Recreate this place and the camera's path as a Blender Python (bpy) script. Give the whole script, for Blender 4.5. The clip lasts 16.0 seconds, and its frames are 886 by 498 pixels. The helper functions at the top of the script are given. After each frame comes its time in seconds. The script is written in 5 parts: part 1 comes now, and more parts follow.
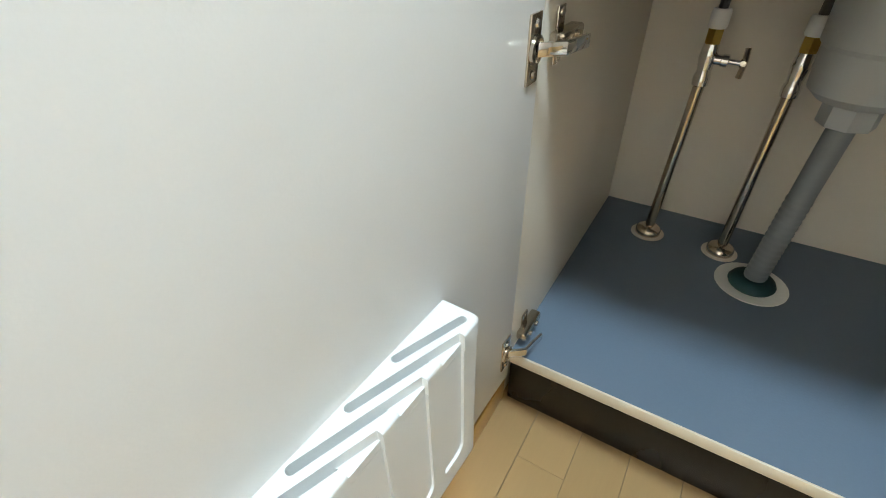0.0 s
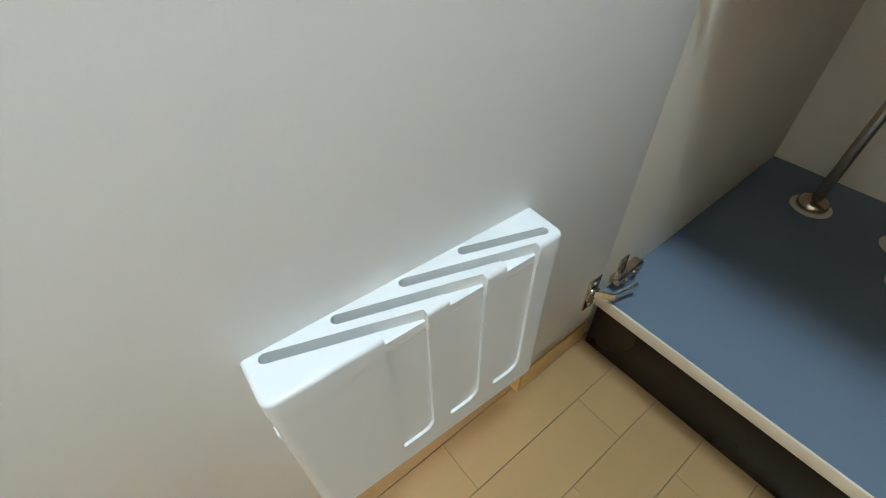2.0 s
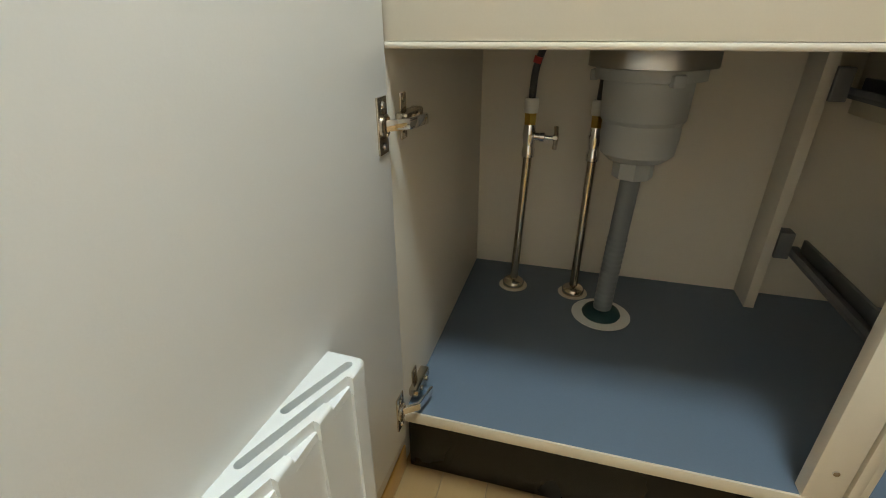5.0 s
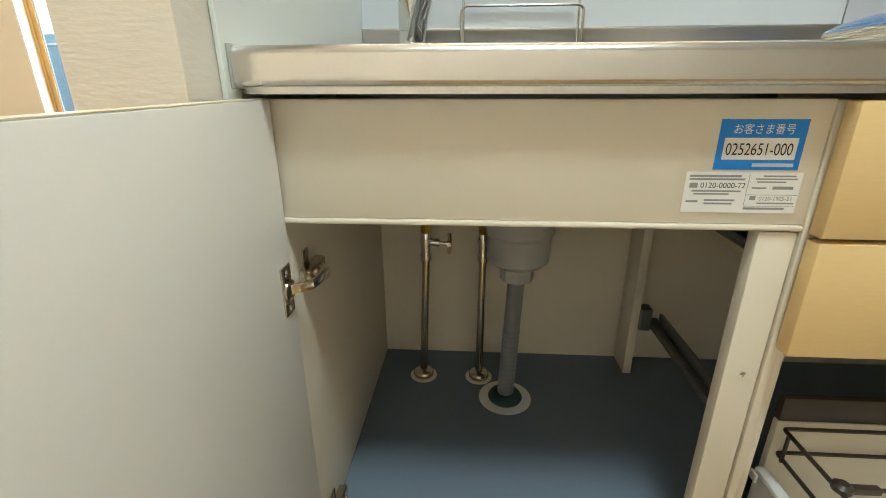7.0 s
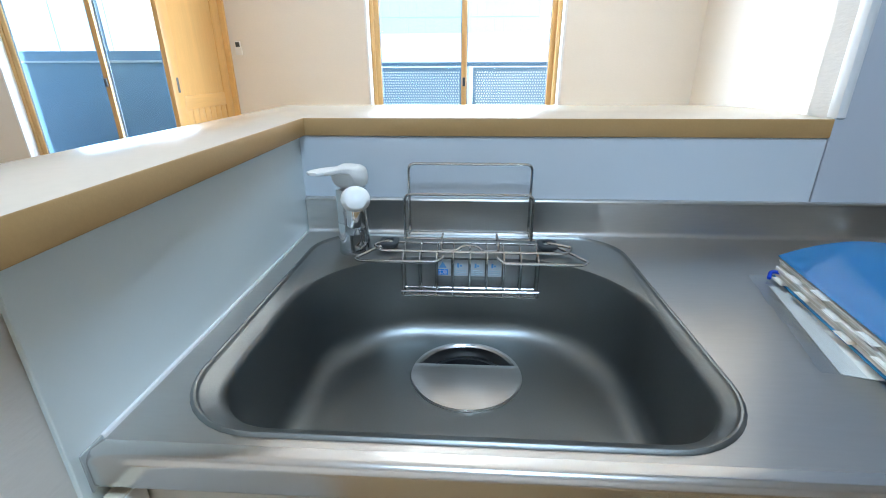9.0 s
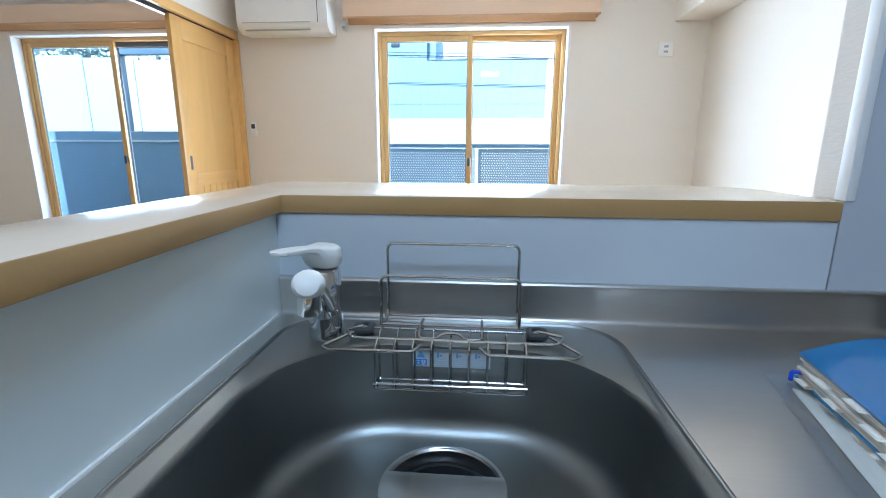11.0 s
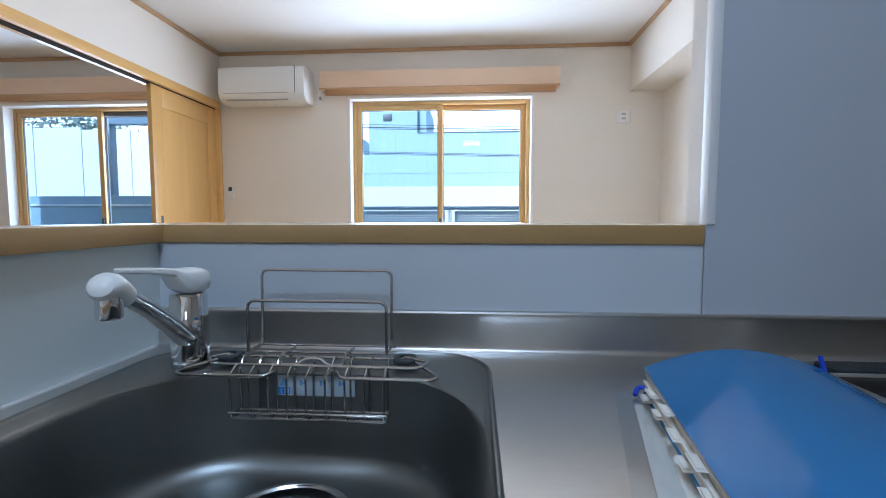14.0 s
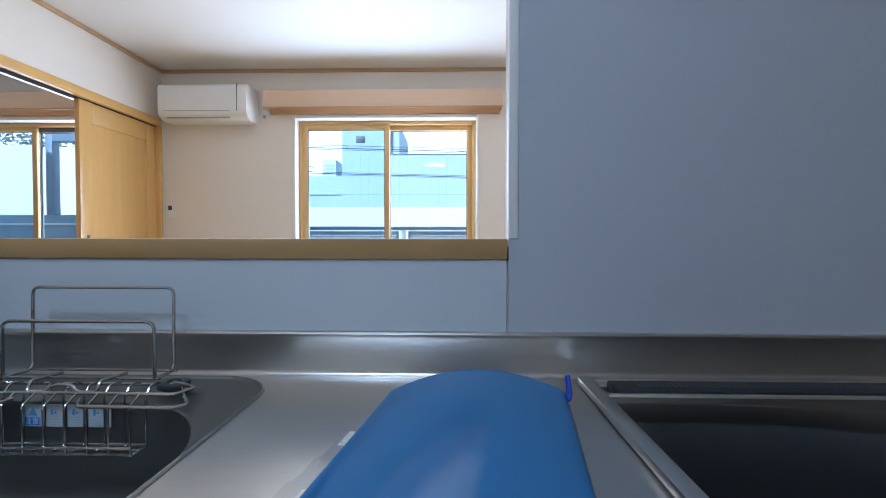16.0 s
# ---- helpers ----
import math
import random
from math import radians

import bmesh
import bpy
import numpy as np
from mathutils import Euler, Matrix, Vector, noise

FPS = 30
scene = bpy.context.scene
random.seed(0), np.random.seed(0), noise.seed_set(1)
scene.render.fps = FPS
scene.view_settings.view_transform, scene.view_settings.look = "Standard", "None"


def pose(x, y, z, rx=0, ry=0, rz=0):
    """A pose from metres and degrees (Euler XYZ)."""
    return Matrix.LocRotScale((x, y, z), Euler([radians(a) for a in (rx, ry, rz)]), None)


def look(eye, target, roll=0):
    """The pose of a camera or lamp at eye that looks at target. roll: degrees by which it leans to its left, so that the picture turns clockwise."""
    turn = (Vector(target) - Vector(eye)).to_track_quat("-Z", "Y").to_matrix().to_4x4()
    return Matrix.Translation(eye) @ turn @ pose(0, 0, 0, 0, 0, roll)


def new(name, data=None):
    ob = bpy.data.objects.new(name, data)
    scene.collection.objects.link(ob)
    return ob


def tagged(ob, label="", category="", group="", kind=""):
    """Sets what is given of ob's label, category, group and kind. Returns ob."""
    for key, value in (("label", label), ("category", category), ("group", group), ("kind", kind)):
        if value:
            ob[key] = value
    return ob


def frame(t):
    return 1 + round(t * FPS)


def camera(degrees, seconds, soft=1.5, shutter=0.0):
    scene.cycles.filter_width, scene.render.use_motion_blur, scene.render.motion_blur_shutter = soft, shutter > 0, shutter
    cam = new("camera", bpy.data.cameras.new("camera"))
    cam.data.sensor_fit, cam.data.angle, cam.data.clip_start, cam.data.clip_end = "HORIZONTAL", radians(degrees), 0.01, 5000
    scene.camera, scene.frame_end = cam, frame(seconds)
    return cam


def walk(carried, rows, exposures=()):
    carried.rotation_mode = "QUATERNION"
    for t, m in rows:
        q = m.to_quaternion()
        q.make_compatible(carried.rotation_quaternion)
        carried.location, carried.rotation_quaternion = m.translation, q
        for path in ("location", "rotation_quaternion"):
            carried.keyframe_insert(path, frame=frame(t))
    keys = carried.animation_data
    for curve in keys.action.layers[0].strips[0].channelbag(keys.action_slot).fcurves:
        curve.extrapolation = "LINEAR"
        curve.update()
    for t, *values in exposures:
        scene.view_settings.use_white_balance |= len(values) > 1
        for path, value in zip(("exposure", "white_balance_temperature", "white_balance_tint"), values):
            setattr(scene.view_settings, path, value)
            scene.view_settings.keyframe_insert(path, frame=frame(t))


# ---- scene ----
cam = camera(88.6, 16.0, soft=1.0)
PATH = [
    (0, (-0.008, -0.004, 0.705), (-0.868, 1.338, -0.504), -1.6),
    (0.5, (-0.016, -0.011, 0.711), (-1.025, 1.136, -0.58), -1.2),
    (1, (0.013, -0.008, 0.689), (-1.142, 0.915, -0.657), -1.9),
    (1.5, (0.021, 0.008, 0.676), (-1.138, 0.865, -0.711), -1.9),
    (2, (0.014, 0.012, 0.667), (-1.099, 0.873, -0.754), -1.4),
    (2.5, (0.006, 0.015, 0.675), (-1.034, 0.978, -0.736), -1.5),
    (3, (0.006, 0.011, 0.688), (-0.953, 1.129, -0.665), -1.4),
    (3.5, (0.013, -0.017, 0.68), (-0.864, 1.292, -0.553), -0.8),
    (4, (0.027, -0.033, 0.69), (-0.729, 1.455, -0.411), -0.7),
    (4.2, (0.033, -0.03, 0.698), (-0.677, 1.514, -0.356), -0.7),
    (6.3, (0.017, -0.099, 0.69), (-0.159, 1.768, -0.007), -0.1),
    (6.5, (0.023, -0.09, 0.719), (-0.13, 1.781, 0.029), -0.2),
    (7, (0.042, -0.06, 0.823), (-0.079, 1.811, 0.127), -0.2),
    (7.5, (0.075, -0.021, 0.939), (-0.035, 1.84, 0.215), -0.1),
    (8, (0.098, 0.036, 1.038), (-0.001, 1.886, 0.287), -0.2),
    (8.5, (0.115, 0.08, 1.103), (0.02, 1.924, 0.334), -0.3),
    (9, (0.128, 0.117, 1.148), (0.016, 1.971, 0.406), -0.2),
    (9.5, (0.135, 0.161, 1.158), (0.006, 2.039, 0.483), -0.1),
    (10, (0.153, 0.179, 1.168), (0.008, 2.083, 0.573), -0.2),
    (10.2, (0.16, 0.174, 1.167), (0.016, 2.091, 0.614), 0.2),
    (12.3, (0.183, 0.215, 1.093), (0.007, 2.182, 0.777), 0.0),
    (12.5, (0.193, 0.217, 1.089), (0.018, 2.187, 0.793), 0.0),
    (13, (0.23, 0.212, 1.072), (0.056, 2.19, 0.829), 0.1),
    (13.5, (0.29, 0.196, 1.071), (0.13, 2.18, 0.885), 0.0),
    (14, (0.37, 0.186, 1.078), (0.23, 2.177, 0.939), 0.0),
    (14.5, (0.441, 0.198, 1.087), (0.321, 2.192, 0.983), 0.1),
    (15, (0.538, 0.214, 1.098), (0.438, 2.21, 1.02), 0.2),
    (15.5, (0.613, 0.23, 1.084), (0.536, 2.228, 1.025), 0.2),
    (16, (0.656, 0.239, 1.066), (0.606, 2.238, 1.021), 0.1),
]
EXPOSURES = [(0.0, 1.85, 6400, 6), (1.5, 1.42, 6250, 6), (2.5, 1.33, 6250, 6), (4.0, 1.22, 6800, 6), (6.5, 1.31, 7600, 5), (8.0, 1.15, 7050, 5), (9.0, 0.80, 5450, 7), (10.0, 0.60, 5250, 7),
             (12.5, 0.15, 5300, 11), (16.0, 0.0, 5350, 13)]
walk(cam, [(t, look(eye, target, roll)) for t, eye, target, roll in PATH], EXPOSURES)

# ---- world, sun, large lights ----
world = bpy.data.worlds.new("world")
scene.world = world
world.use_nodes = True
wn = world.node_tree
sky = wn.nodes.new("ShaderNodeTexSky")
sky.sky_type, sky.sun_disc = "NISHITA", False
sky.sun_elevation, sky.sun_rotation = radians(38), radians(200)
wn.links.new(sky.outputs[0], wn.nodes["Background"].inputs[0])
wn.nodes["Background"].inputs[1].default_value = 0.15


def lamp(name, kind, energy, color, m, **keys):
    data = bpy.data.lights.new(name, kind)
    data.energy, data.color = energy, color
    if kind == "AREA":
        data.shape, data.size, data.size_y = "RECTANGLE", keys["w"], keys["h"]
    else:
        data.angle = keys["angle"]
    ob = new(name, data)
    ob.matrix_world = m
    return ob


lamp("sun", "SUN", 5.0, (1.0, 0.94, 0.86), look((-6, -12, 11), (0, 6, 0)), angle=radians(0.5))
lamp("daylight_living", "AREA", 88, (0.93, 0.97, 1.0), look((0.06, 4.33, 1.20), (0.06, 0, 0.95)), w=1.45, h=1.7)
lamp("daylight_side_room", "AREA", 50, (0.93, 0.97, 1.0), look((-3.12, 4.33, 1.20), (-3.12, 0, 0.95)), w=1.45, h=1.7)
lamp("kitchen_ceiling_lamp", "AREA", 12.0, (0.70, 0.86, 1.0), look((0.30, -0.17, 2.434), (0.30, -0.169, 0)), w=0.32, h=0.32)


# ---- materials ----
def material(name, color, rough=0.5, metal=0.0, vary=0.06, scale=6.0, fine=0.0, fine_scale=400.0, bump=0.0, bump_scale=300.0, stretch=(1, 1, 1), spec=0.5, coat=0.0, rough_vary=0.08, island=0.0):
    m = bpy.data.materials.new(name)
    m.use_nodes = True
    n, l = m.node_tree.nodes, m.node_tree.links
    b = n["Principled BSDF"]
    b.inputs["Metallic"].default_value = metal
    b.inputs["Specular IOR Level"].default_value = spec
    b.inputs["Coat Weight"].default_value = coat
    geo = n.new("ShaderNodeTexCoord")
    mp = n.new("ShaderNodeMapping")
    mp.inputs["Scale"].default_value = stretch
    l.new(geo.outputs["Object"], mp.inputs[0])
    big = n.new("ShaderNodeTexNoise")
    big.inputs["Scale"].default_value, big.inputs["Detail"].default_value = scale, 4
    l.new(mp.outputs[0], big.inputs["Vector"])
    small = n.new("ShaderNodeTexNoise")
    small.inputs["Scale"].default_value, small.inputs["Detail"].default_value = fine_scale, 3
    l.new(mp.outputs[0], small.inputs["Vector"])
    r1 = n.new("ShaderNodeMapRange")
    r1.inputs[3].default_value, r1.inputs[4].default_value = 1 - vary, 1 + vary
    l.new(big.outputs["Fac"], r1.inputs[0])
    r2 = n.new("ShaderNodeMapRange")
    r2.inputs[3].default_value, r2.inputs[4].default_value = 1 - fine, 1 + fine
    l.new(small.outputs["Fac"], r2.inputs[0])
    mul = n.new("ShaderNodeMath")
    mul.operation = "MULTIPLY"
    l.new(r1.outputs[0], mul.inputs[0])
    l.new(r2.outputs[0], mul.inputs[1])
    last = mul
    if island:
        info = n.new("ShaderNodeObjectInfo")
        r3 = n.new("ShaderNodeMapRange")
        r3.inputs[3].default_value, r3.inputs[4].default_value = 1 - island, 1 + island
        l.new(info.outputs["Random"], r3.inputs[0])
        mul2 = n.new("ShaderNodeMath")
        mul2.operation = "MULTIPLY"
        l.new(mul.outputs[0], mul2.inputs[0])
        l.new(r3.outputs[0], mul2.inputs[1])
        last = mul2
    col = n.new("ShaderNodeVectorMath")
    col.operation = "SCALE"
    col.inputs[0].default_value = color
    l.new(last.outputs[0], col.inputs["Scale"])
    l.new(col.outputs[0], b.inputs["Base Color"])
    rr = n.new("ShaderNodeMapRange")
    rr.inputs[3].default_value, rr.inputs[4].default_value = max(rough - rough_vary, 0.02), min(rough + rough_vary, 1)
    l.new(big.outputs["Fac"], rr.inputs[0])
    l.new(rr.outputs[0], b.inputs["Roughness"])
    if bump:
        tex = n.new("ShaderNodeTexNoise")
        tex.inputs["Scale"].default_value, tex.inputs["Detail"].default_value = bump_scale, 4
        l.new(mp.outputs[0], tex.inputs["Vector"])
        bp = n.new("ShaderNodeBump")
        bp.inputs["Strength"].default_value, bp.inputs["Distance"].default_value = bump, 0.002
        l.new(tex.outputs["Fac"], bp.inputs["Height"])
        l.new(bp.outputs[0], b.inputs["Normal"])
    return m


def glowing(name, color, strength):
    m = bpy.data.materials.new(name)
    m.use_nodes = True
    b = m.node_tree.nodes["Principled BSDF"]
    b.inputs["Base Color"].default_value = (0.8, 0.8, 0.8, 1)
    b.inputs["Emission Color"].default_value = (*color, 1)
    b.inputs["Emission Strength"].default_value = strength
    return m


def glass(name, color=(1, 1, 1), rough=0.0, mix=0.8, base=0.03):
    m = bpy.data.materials.new(name)
    m.use_nodes = True
    n, l = m.node_tree.nodes, m.node_tree.links
    g, t, x, f = (n.new("ShaderNodeBsdfGlossy"), n.new("ShaderNodeBsdfTransparent"), n.new("ShaderNodeMixShader"), n.new("ShaderNodeLayerWeight"))
    g.inputs["Roughness"].default_value = rough
    t.inputs[0].default_value = (*color, 1)
    p = n.new("ShaderNodeMath")
    p.operation, p.inputs[1].default_value = "POWER", 4.0
    q = n.new("ShaderNodeMath")
    q.operation, q.inputs[1].default_value, q.inputs[2].default_value = "MULTIPLY_ADD", mix, base
    l.new(f.outputs["Facing"], p.inputs[0])
    l.new(p.outputs[0], q.inputs[0])
    l.new(q.outputs[0], x.inputs[0])
    l.new(t.outputs[0], x.inputs[1])
    l.new(g.outputs[0], x.inputs[2])
    l.new(x.outputs[0], n["Material Output"].inputs[0])
    return m


WALLPAPER = material("wallpaper", (0.80, 0.75, 0.68), 0.85, vary=0.02, fine=0.03, fine_scale=250, bump=0.3, bump_scale=260, stretch=(0.22, 0.22, 1.0), spec=0.2)
CEILING = material("ceiling_paper", (0.80, 0.78, 0.75), 0.9, vary=0.02, bump=0.2, bump_scale=260, spec=0.2)
REVEAL = material("white_reveal", (0.84, 0.84, 0.83), 0.5, vary=0.02, bump=0.03)
# Same panel as PANEL, lightened to put the stronger light here into its colour.
LITPANEL = material("kitchen_panel_lit", (0.76, 0.815, 0.80), 0.30, vary=0.02, scale=2, bump=0.05, bump_scale=120, spec=0.4)
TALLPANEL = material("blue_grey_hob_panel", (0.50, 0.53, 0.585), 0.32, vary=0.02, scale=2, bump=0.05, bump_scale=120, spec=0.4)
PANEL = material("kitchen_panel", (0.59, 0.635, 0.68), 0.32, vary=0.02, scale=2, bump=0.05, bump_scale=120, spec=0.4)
LAMINATE = material("cabinet_laminate", (0.75, 0.69, 0.585), 0.42, vary=0.025, scale=3, fine=0.02, fine_scale=700, bump=0.06, bump_scale=500, spec=0.4)
DOORSKIN = material("door_inside_laminate", (0.84, 0.82, 0.78), 0.38, vary=0.02, scale=2, fine=0.015, fine_scale=600, bump=0.05, bump_scale=500, spec=0.4)
EDGE = material("cream_edge_band", (0.70, 0.62, 0.48), 0.45, vary=0.03)
CABFLOOR = material("grey_cabinet_floor", (0.145, 0.190, 0.245), 0.42, vary=0.05, scale=5, fine=0.03, bump=0.08, bump_scale=300, spec=0.4)
PLINTH = material("black_plinth", (0.010, 0.009, 0.008), 0.26, vary=0.15, bump=0.03, spec=0.3)
DRAWER = material("tan_drawer_front", (0.78, 0.56, 0.28), 0.4, vary=0.05, scale=2, fine=0.05, fine_scale=60, stretch=(1, 1, 6), bump=0.05, bump_scale=80)
STEEL = material("brushed_steel", (0.60, 0.59, 0.57), 0.30, 1.0, vary=0.03, scale=9, fine=0.05, fine_scale=260, stretch=(0.12, 1, 1), bump=0.05, bump_scale=500, rough_vary=0.05)
# Darker than STEEL: the dim room mirrored in the bowl is in this colour.
DARKBOWLSTEEL = material("darkened_bowl_steel", (0.26, 0.27, 0.265), 0.40, 1.0, vary=0.06, scale=7, fine=0.04, fine_scale=300, bump=0.07, bump_scale=420, rough_vary=0.07)
EMBOSSED = material("embossed_steel_edge", (0.66, 0.65, 0.63), 0.24, 1.0, vary=0.03, fine=0.05, bump=0.03, bump_scale=330, stretch=(1, 1, 0.3), rough_vary=0.04)
CHROME = material("chrome", (0.78, 0.78, 0.78), 0.07, 1.0, vary=0.02, rough_vary=0.03)
WIRE = material("steel_wire", (0.50, 0.50, 0.49), 0.18, 1.0, vary=0.05, scale=30, rough_vary=0.06)
NICKEL = material("nickel_pipe", (0.60, 0.53, 0.43), 0.2, 1.0, vary=0.08, scale=25, rough_vary=0.08)
BRASS = material("brass", (0.62, 0.42, 0.10), 0.3, 1.0, vary=0.1, scale=60)
WHITEPLASTIC = material("white_plastic", (0.82, 0.83, 0.81), 0.34, vary=0.012, bump=0.02, spec=0.45, rough_vary=0.02)
OFFWHITE = material("off_white_plastic", (0.80, 0.79, 0.76), 0.35, vary=0.02)
GREYPVC = material("grey_pvc", (0.40, 0.41, 0.40), 0.45, vary=0.06, scale=15, bump=0.06)
GREYHOSE = material("grey_drain_hose", (0.20, 0.215, 0.22), 0.42, vary=0.08, scale=20)
DARKGREEN = material("dark_green_rubber", (0.012, 0.06, 0.06), 0.5, vary=0.15, scale=40)
DARKPLASTIC = material("dark_grey_plastic", (0.05, 0.055, 0.06), 0.4, vary=0.1, scale=60)
RUBBERHOSE = material("black_braided_hose", (0.05, 0.045, 0.045), 0.4, vary=0.2, scale=80, bump=0.3, bump_scale=900)
RED = material("red_band", (0.5, 0.04, 0.03), 0.5)
GALV = material("grey_slide_rail", (0.20, 0.205, 0.21), 0.45, 0.5, vary=0.1, scale=30, rough_vary=0.1)
BROWNWIRE = material("brown_coated_wire", (0.045, 0.032, 0.025), 0.4, vary=0.1, scale=50)
PINE = material("varnished_pine", (0.72, 0.44, 0.15), 0.35, vary=0.12, scale=3, fine=0.08, fine_scale=22, stretch=(5, 5, 0.35), bump=0.06, bump_scale=60, coat=0.2)
PINEX = material("varnished_pine_rail", (0.72, 0.44, 0.15), 0.35, vary=0.12, scale=3, fine=0.08, fine_scale=22, stretch=(5, 0.35, 5), bump=0.06, bump_scale=60, coat=0.2)
SASH = material("wood_look_sash", (0.58, 0.36, 0.13), 0.4, vary=0.06, scale=4, fine=0.05, fine_scale=40)
SASHDARK = material("dark_sash_metal", (0.10, 0.115, 0.14), 0.4, vary=0.08)
VALANCE = material("beech_valance", (0.74, 0.54, 0.38), 0.5, vary=0.06, scale=4, fine=0.05, fine_scale=30, stretch=(0.3, 4, 4))
TRIM = material("wood_trim", (0.50, 0.32, 0.17), 0.45, vary=0.1, scale=6, fine=0.06, fine_scale=60)
BARTOP = material("bar_top_laminate", (0.70, 0.60, 0.48), 0.22, vary=0.04, scale=3, fine=0.03, fine_scale=90, bump=0.02, bump_scale=90)
BAREDGE = material("bar_edge_laminate", (0.46, 0.285, 0.11), 0.38, vary=0.04, scale=4, fine=0.06, fine_scale=300, bump=0.06, bump_scale=600)
FLOORWOOD = material("cream_floor_board", (0.43, 0.28, 0.125), 0.3, vary=0.06, scale=4, fine=0.04, fine_scale=40, stretch=(6, 0.4, 1), bump=0.03, bump_scale=60, island=0.05)
JOINT = material("floor_joint", (0.16, 0.11, 0.06), 0.7)
BLACKGLASS = material("black_hob_glass", (0.006, 0.006, 0.006), 0.08, vary=0.2, spec=0.1, rough_vary=0.03)
VENTBLACK = material("black_vent", (0.02, 0.021, 0.023), 0.45, vary=0.2, scale=60)
BLUEFILE = material("blue_plastic_cover", (0.085, 0.34, 0.70), 0.045, vary=0.03, scale=5, spec=0.85, rough_vary=0.015)
BLUETIE = material("blue_tie", (0.01, 0.05, 0.5), 0.5, vary=0.1)
PAPER = material("paper", (0.78, 0.76, 0.70), 0.8, vary=0.04, scale=40)
PAPEREDGE = material("page_edges", (0.62, 0.58, 0.50), 0.85, vary=0.2, scale=30, fine=0.15, fine_scale=900, stretch=(0.2, 0.2, 6))
TABBLUE = material("label_blue", (0.0, 0.24, 0.76), 0.35, vary=0.02)
PICTOBLUE = material("pictogram_blue", (0.14, 0.36, 0.66), 0.4, vary=0.03)
INK = material("label_ink", (0.03, 0.03, 0.035), 0.6)
LABELPALE = material("pale_label", (0.55, 0.60, 0.64), 0.4, vary=0.03)
GREYINK = material("label_grey_ink", (0.28, 0.28, 0.29), 0.6)
LABELWHITE = material("label_white", (0.82, 0.82, 0.81), 0.4, vary=0.02)
ACWHITE = material("air_conditioner_plastic", (0.82, 0.82, 0.81), 0.3, vary=0.01)
FACADE = material("pale_facade", (0.47, 0.59, 0.67), 0.7, vary=0.04, scale=0.6)
FACADE2 = material("white_parapet", (0.85, 0.85, 0.84), 0.7, vary=0.02, scale=0.6)
SEAMGREY = material("facade_seam", (0.35, 0.42, 0.48), 0.7)
RAILGREY = material("balcony_rail_metal", (0.16, 0.24, 0.34), 0.5, 0.0, vary=0.06, scale=6)
BALCONY = material("balcony_wall", (0.24, 0.36, 0.48), 0.7, vary=0.06, scale=8, bump=0.1, bump_scale=200)
FENCE = material("pale_fence_panel", (0.72, 0.78, 0.79), 0.6, vary=0.04, scale=2)
CABLE = material("cable", (0.06, 0.07, 0.08), 0.6)
ASPHALT = material("asphalt", (0.06, 0.06, 0.06), 0.9, vary=0.2, scale=1.5, bump=0.2)
CLEAR = glass("window_glass", (0.86, 0.95, 0.99))
TINTED = glass("blue_tinted_glass", (0.79, 0.91, 0.98))
FILM = glass("clear_plastic_film", (0.88, 0.90, 0.92), 0.15, 0.8, 0.10)
LIGHTDISC = glowing("lit_lamp_shade", (1.0, 0.93, 0.82), 6.0)
COOLSHADE = glowing("lit_cool_shade", (0.74, 0.87, 1.0), 5.0)
HAZE = glowing("hazy_sky", (0.86, 0.94, 1.0), 1.3)
TRACK = material("matt_dark_track", (0.05, 0.045, 0.04), 0.95, vary=0.1, spec=0.02)
FOLIAGE = material("hedge_leaf", (0.30, 0.36, 0.32), 0.6, vary=0.3, scale=3)


# ---- mesh helpers ----
PLACE = {}


def link(name, bm, mat, parent=None, label="", smooth=True):
    mesh = bpy.data.meshes.new(name)
    bmesh.ops.recalc_face_normals(bm, faces=bm.faces)
    bm.to_mesh(mesh)
    bm.free()
    mats = mat if isinstance(mat, (list, tuple)) else [mat]
    for one in mats:
        mesh.materials.append(one)
    if smooth:
        mesh.polygons.foreach_set("use_smooth", [True] * len(mesh.polygons))
        mesh.set_sharp_from_angle(angle=radians(35))
    ob = new(name, mesh)
    if parent is not None:
        ob.parent = parent
        ob.matrix_parent_inverse = PLACE.get(parent.name, Matrix()).inverted()
    if label:
        ob["label"] = label
    return ob


part = link


def thing(name, at, label, category, group="", kind=""):
    ob = new(name)
    ob.empty_display_size = 0.05
    ob.location = at
    PLACE[ob.name] = Matrix.Translation(at)
    return tagged(ob, label, category, group, kind)


def structure(name, bm, mat, label, category="", parent=None):
    return tagged(link(name, bm, mat, parent), label, category or name.split("_")[0], "", "structure")


def block(x0, x1, y0, y1, z0, z1, bevel=0.0, segs=2, bm=None):
    own = bmesh.new()
    bmesh.ops.create_cube(own, size=1)
    for v in own.verts:
        v.co = Vector(((x0 + x1) / 2 + v.co.x * (x1 - x0), (y0 + y1) / 2 + v.co.y * (y1 - y0), (z0 + z1) / 2 + v.co.z * (z1 - z0)))
    if bevel:
        bmesh.ops.bevel(own, geom=own.edges[:], offset=bevel, segments=segs, profile=0.5, affect="EDGES")
    return join(bm, own)


def join(bm, own):
    if bm is None:
        return own
    mesh = bpy.data.meshes.new("tmp")
    own.to_mesh(mesh)
    own.free()
    bm.from_mesh(mesh)
    bpy.data.meshes.remove(mesh)
    return bm


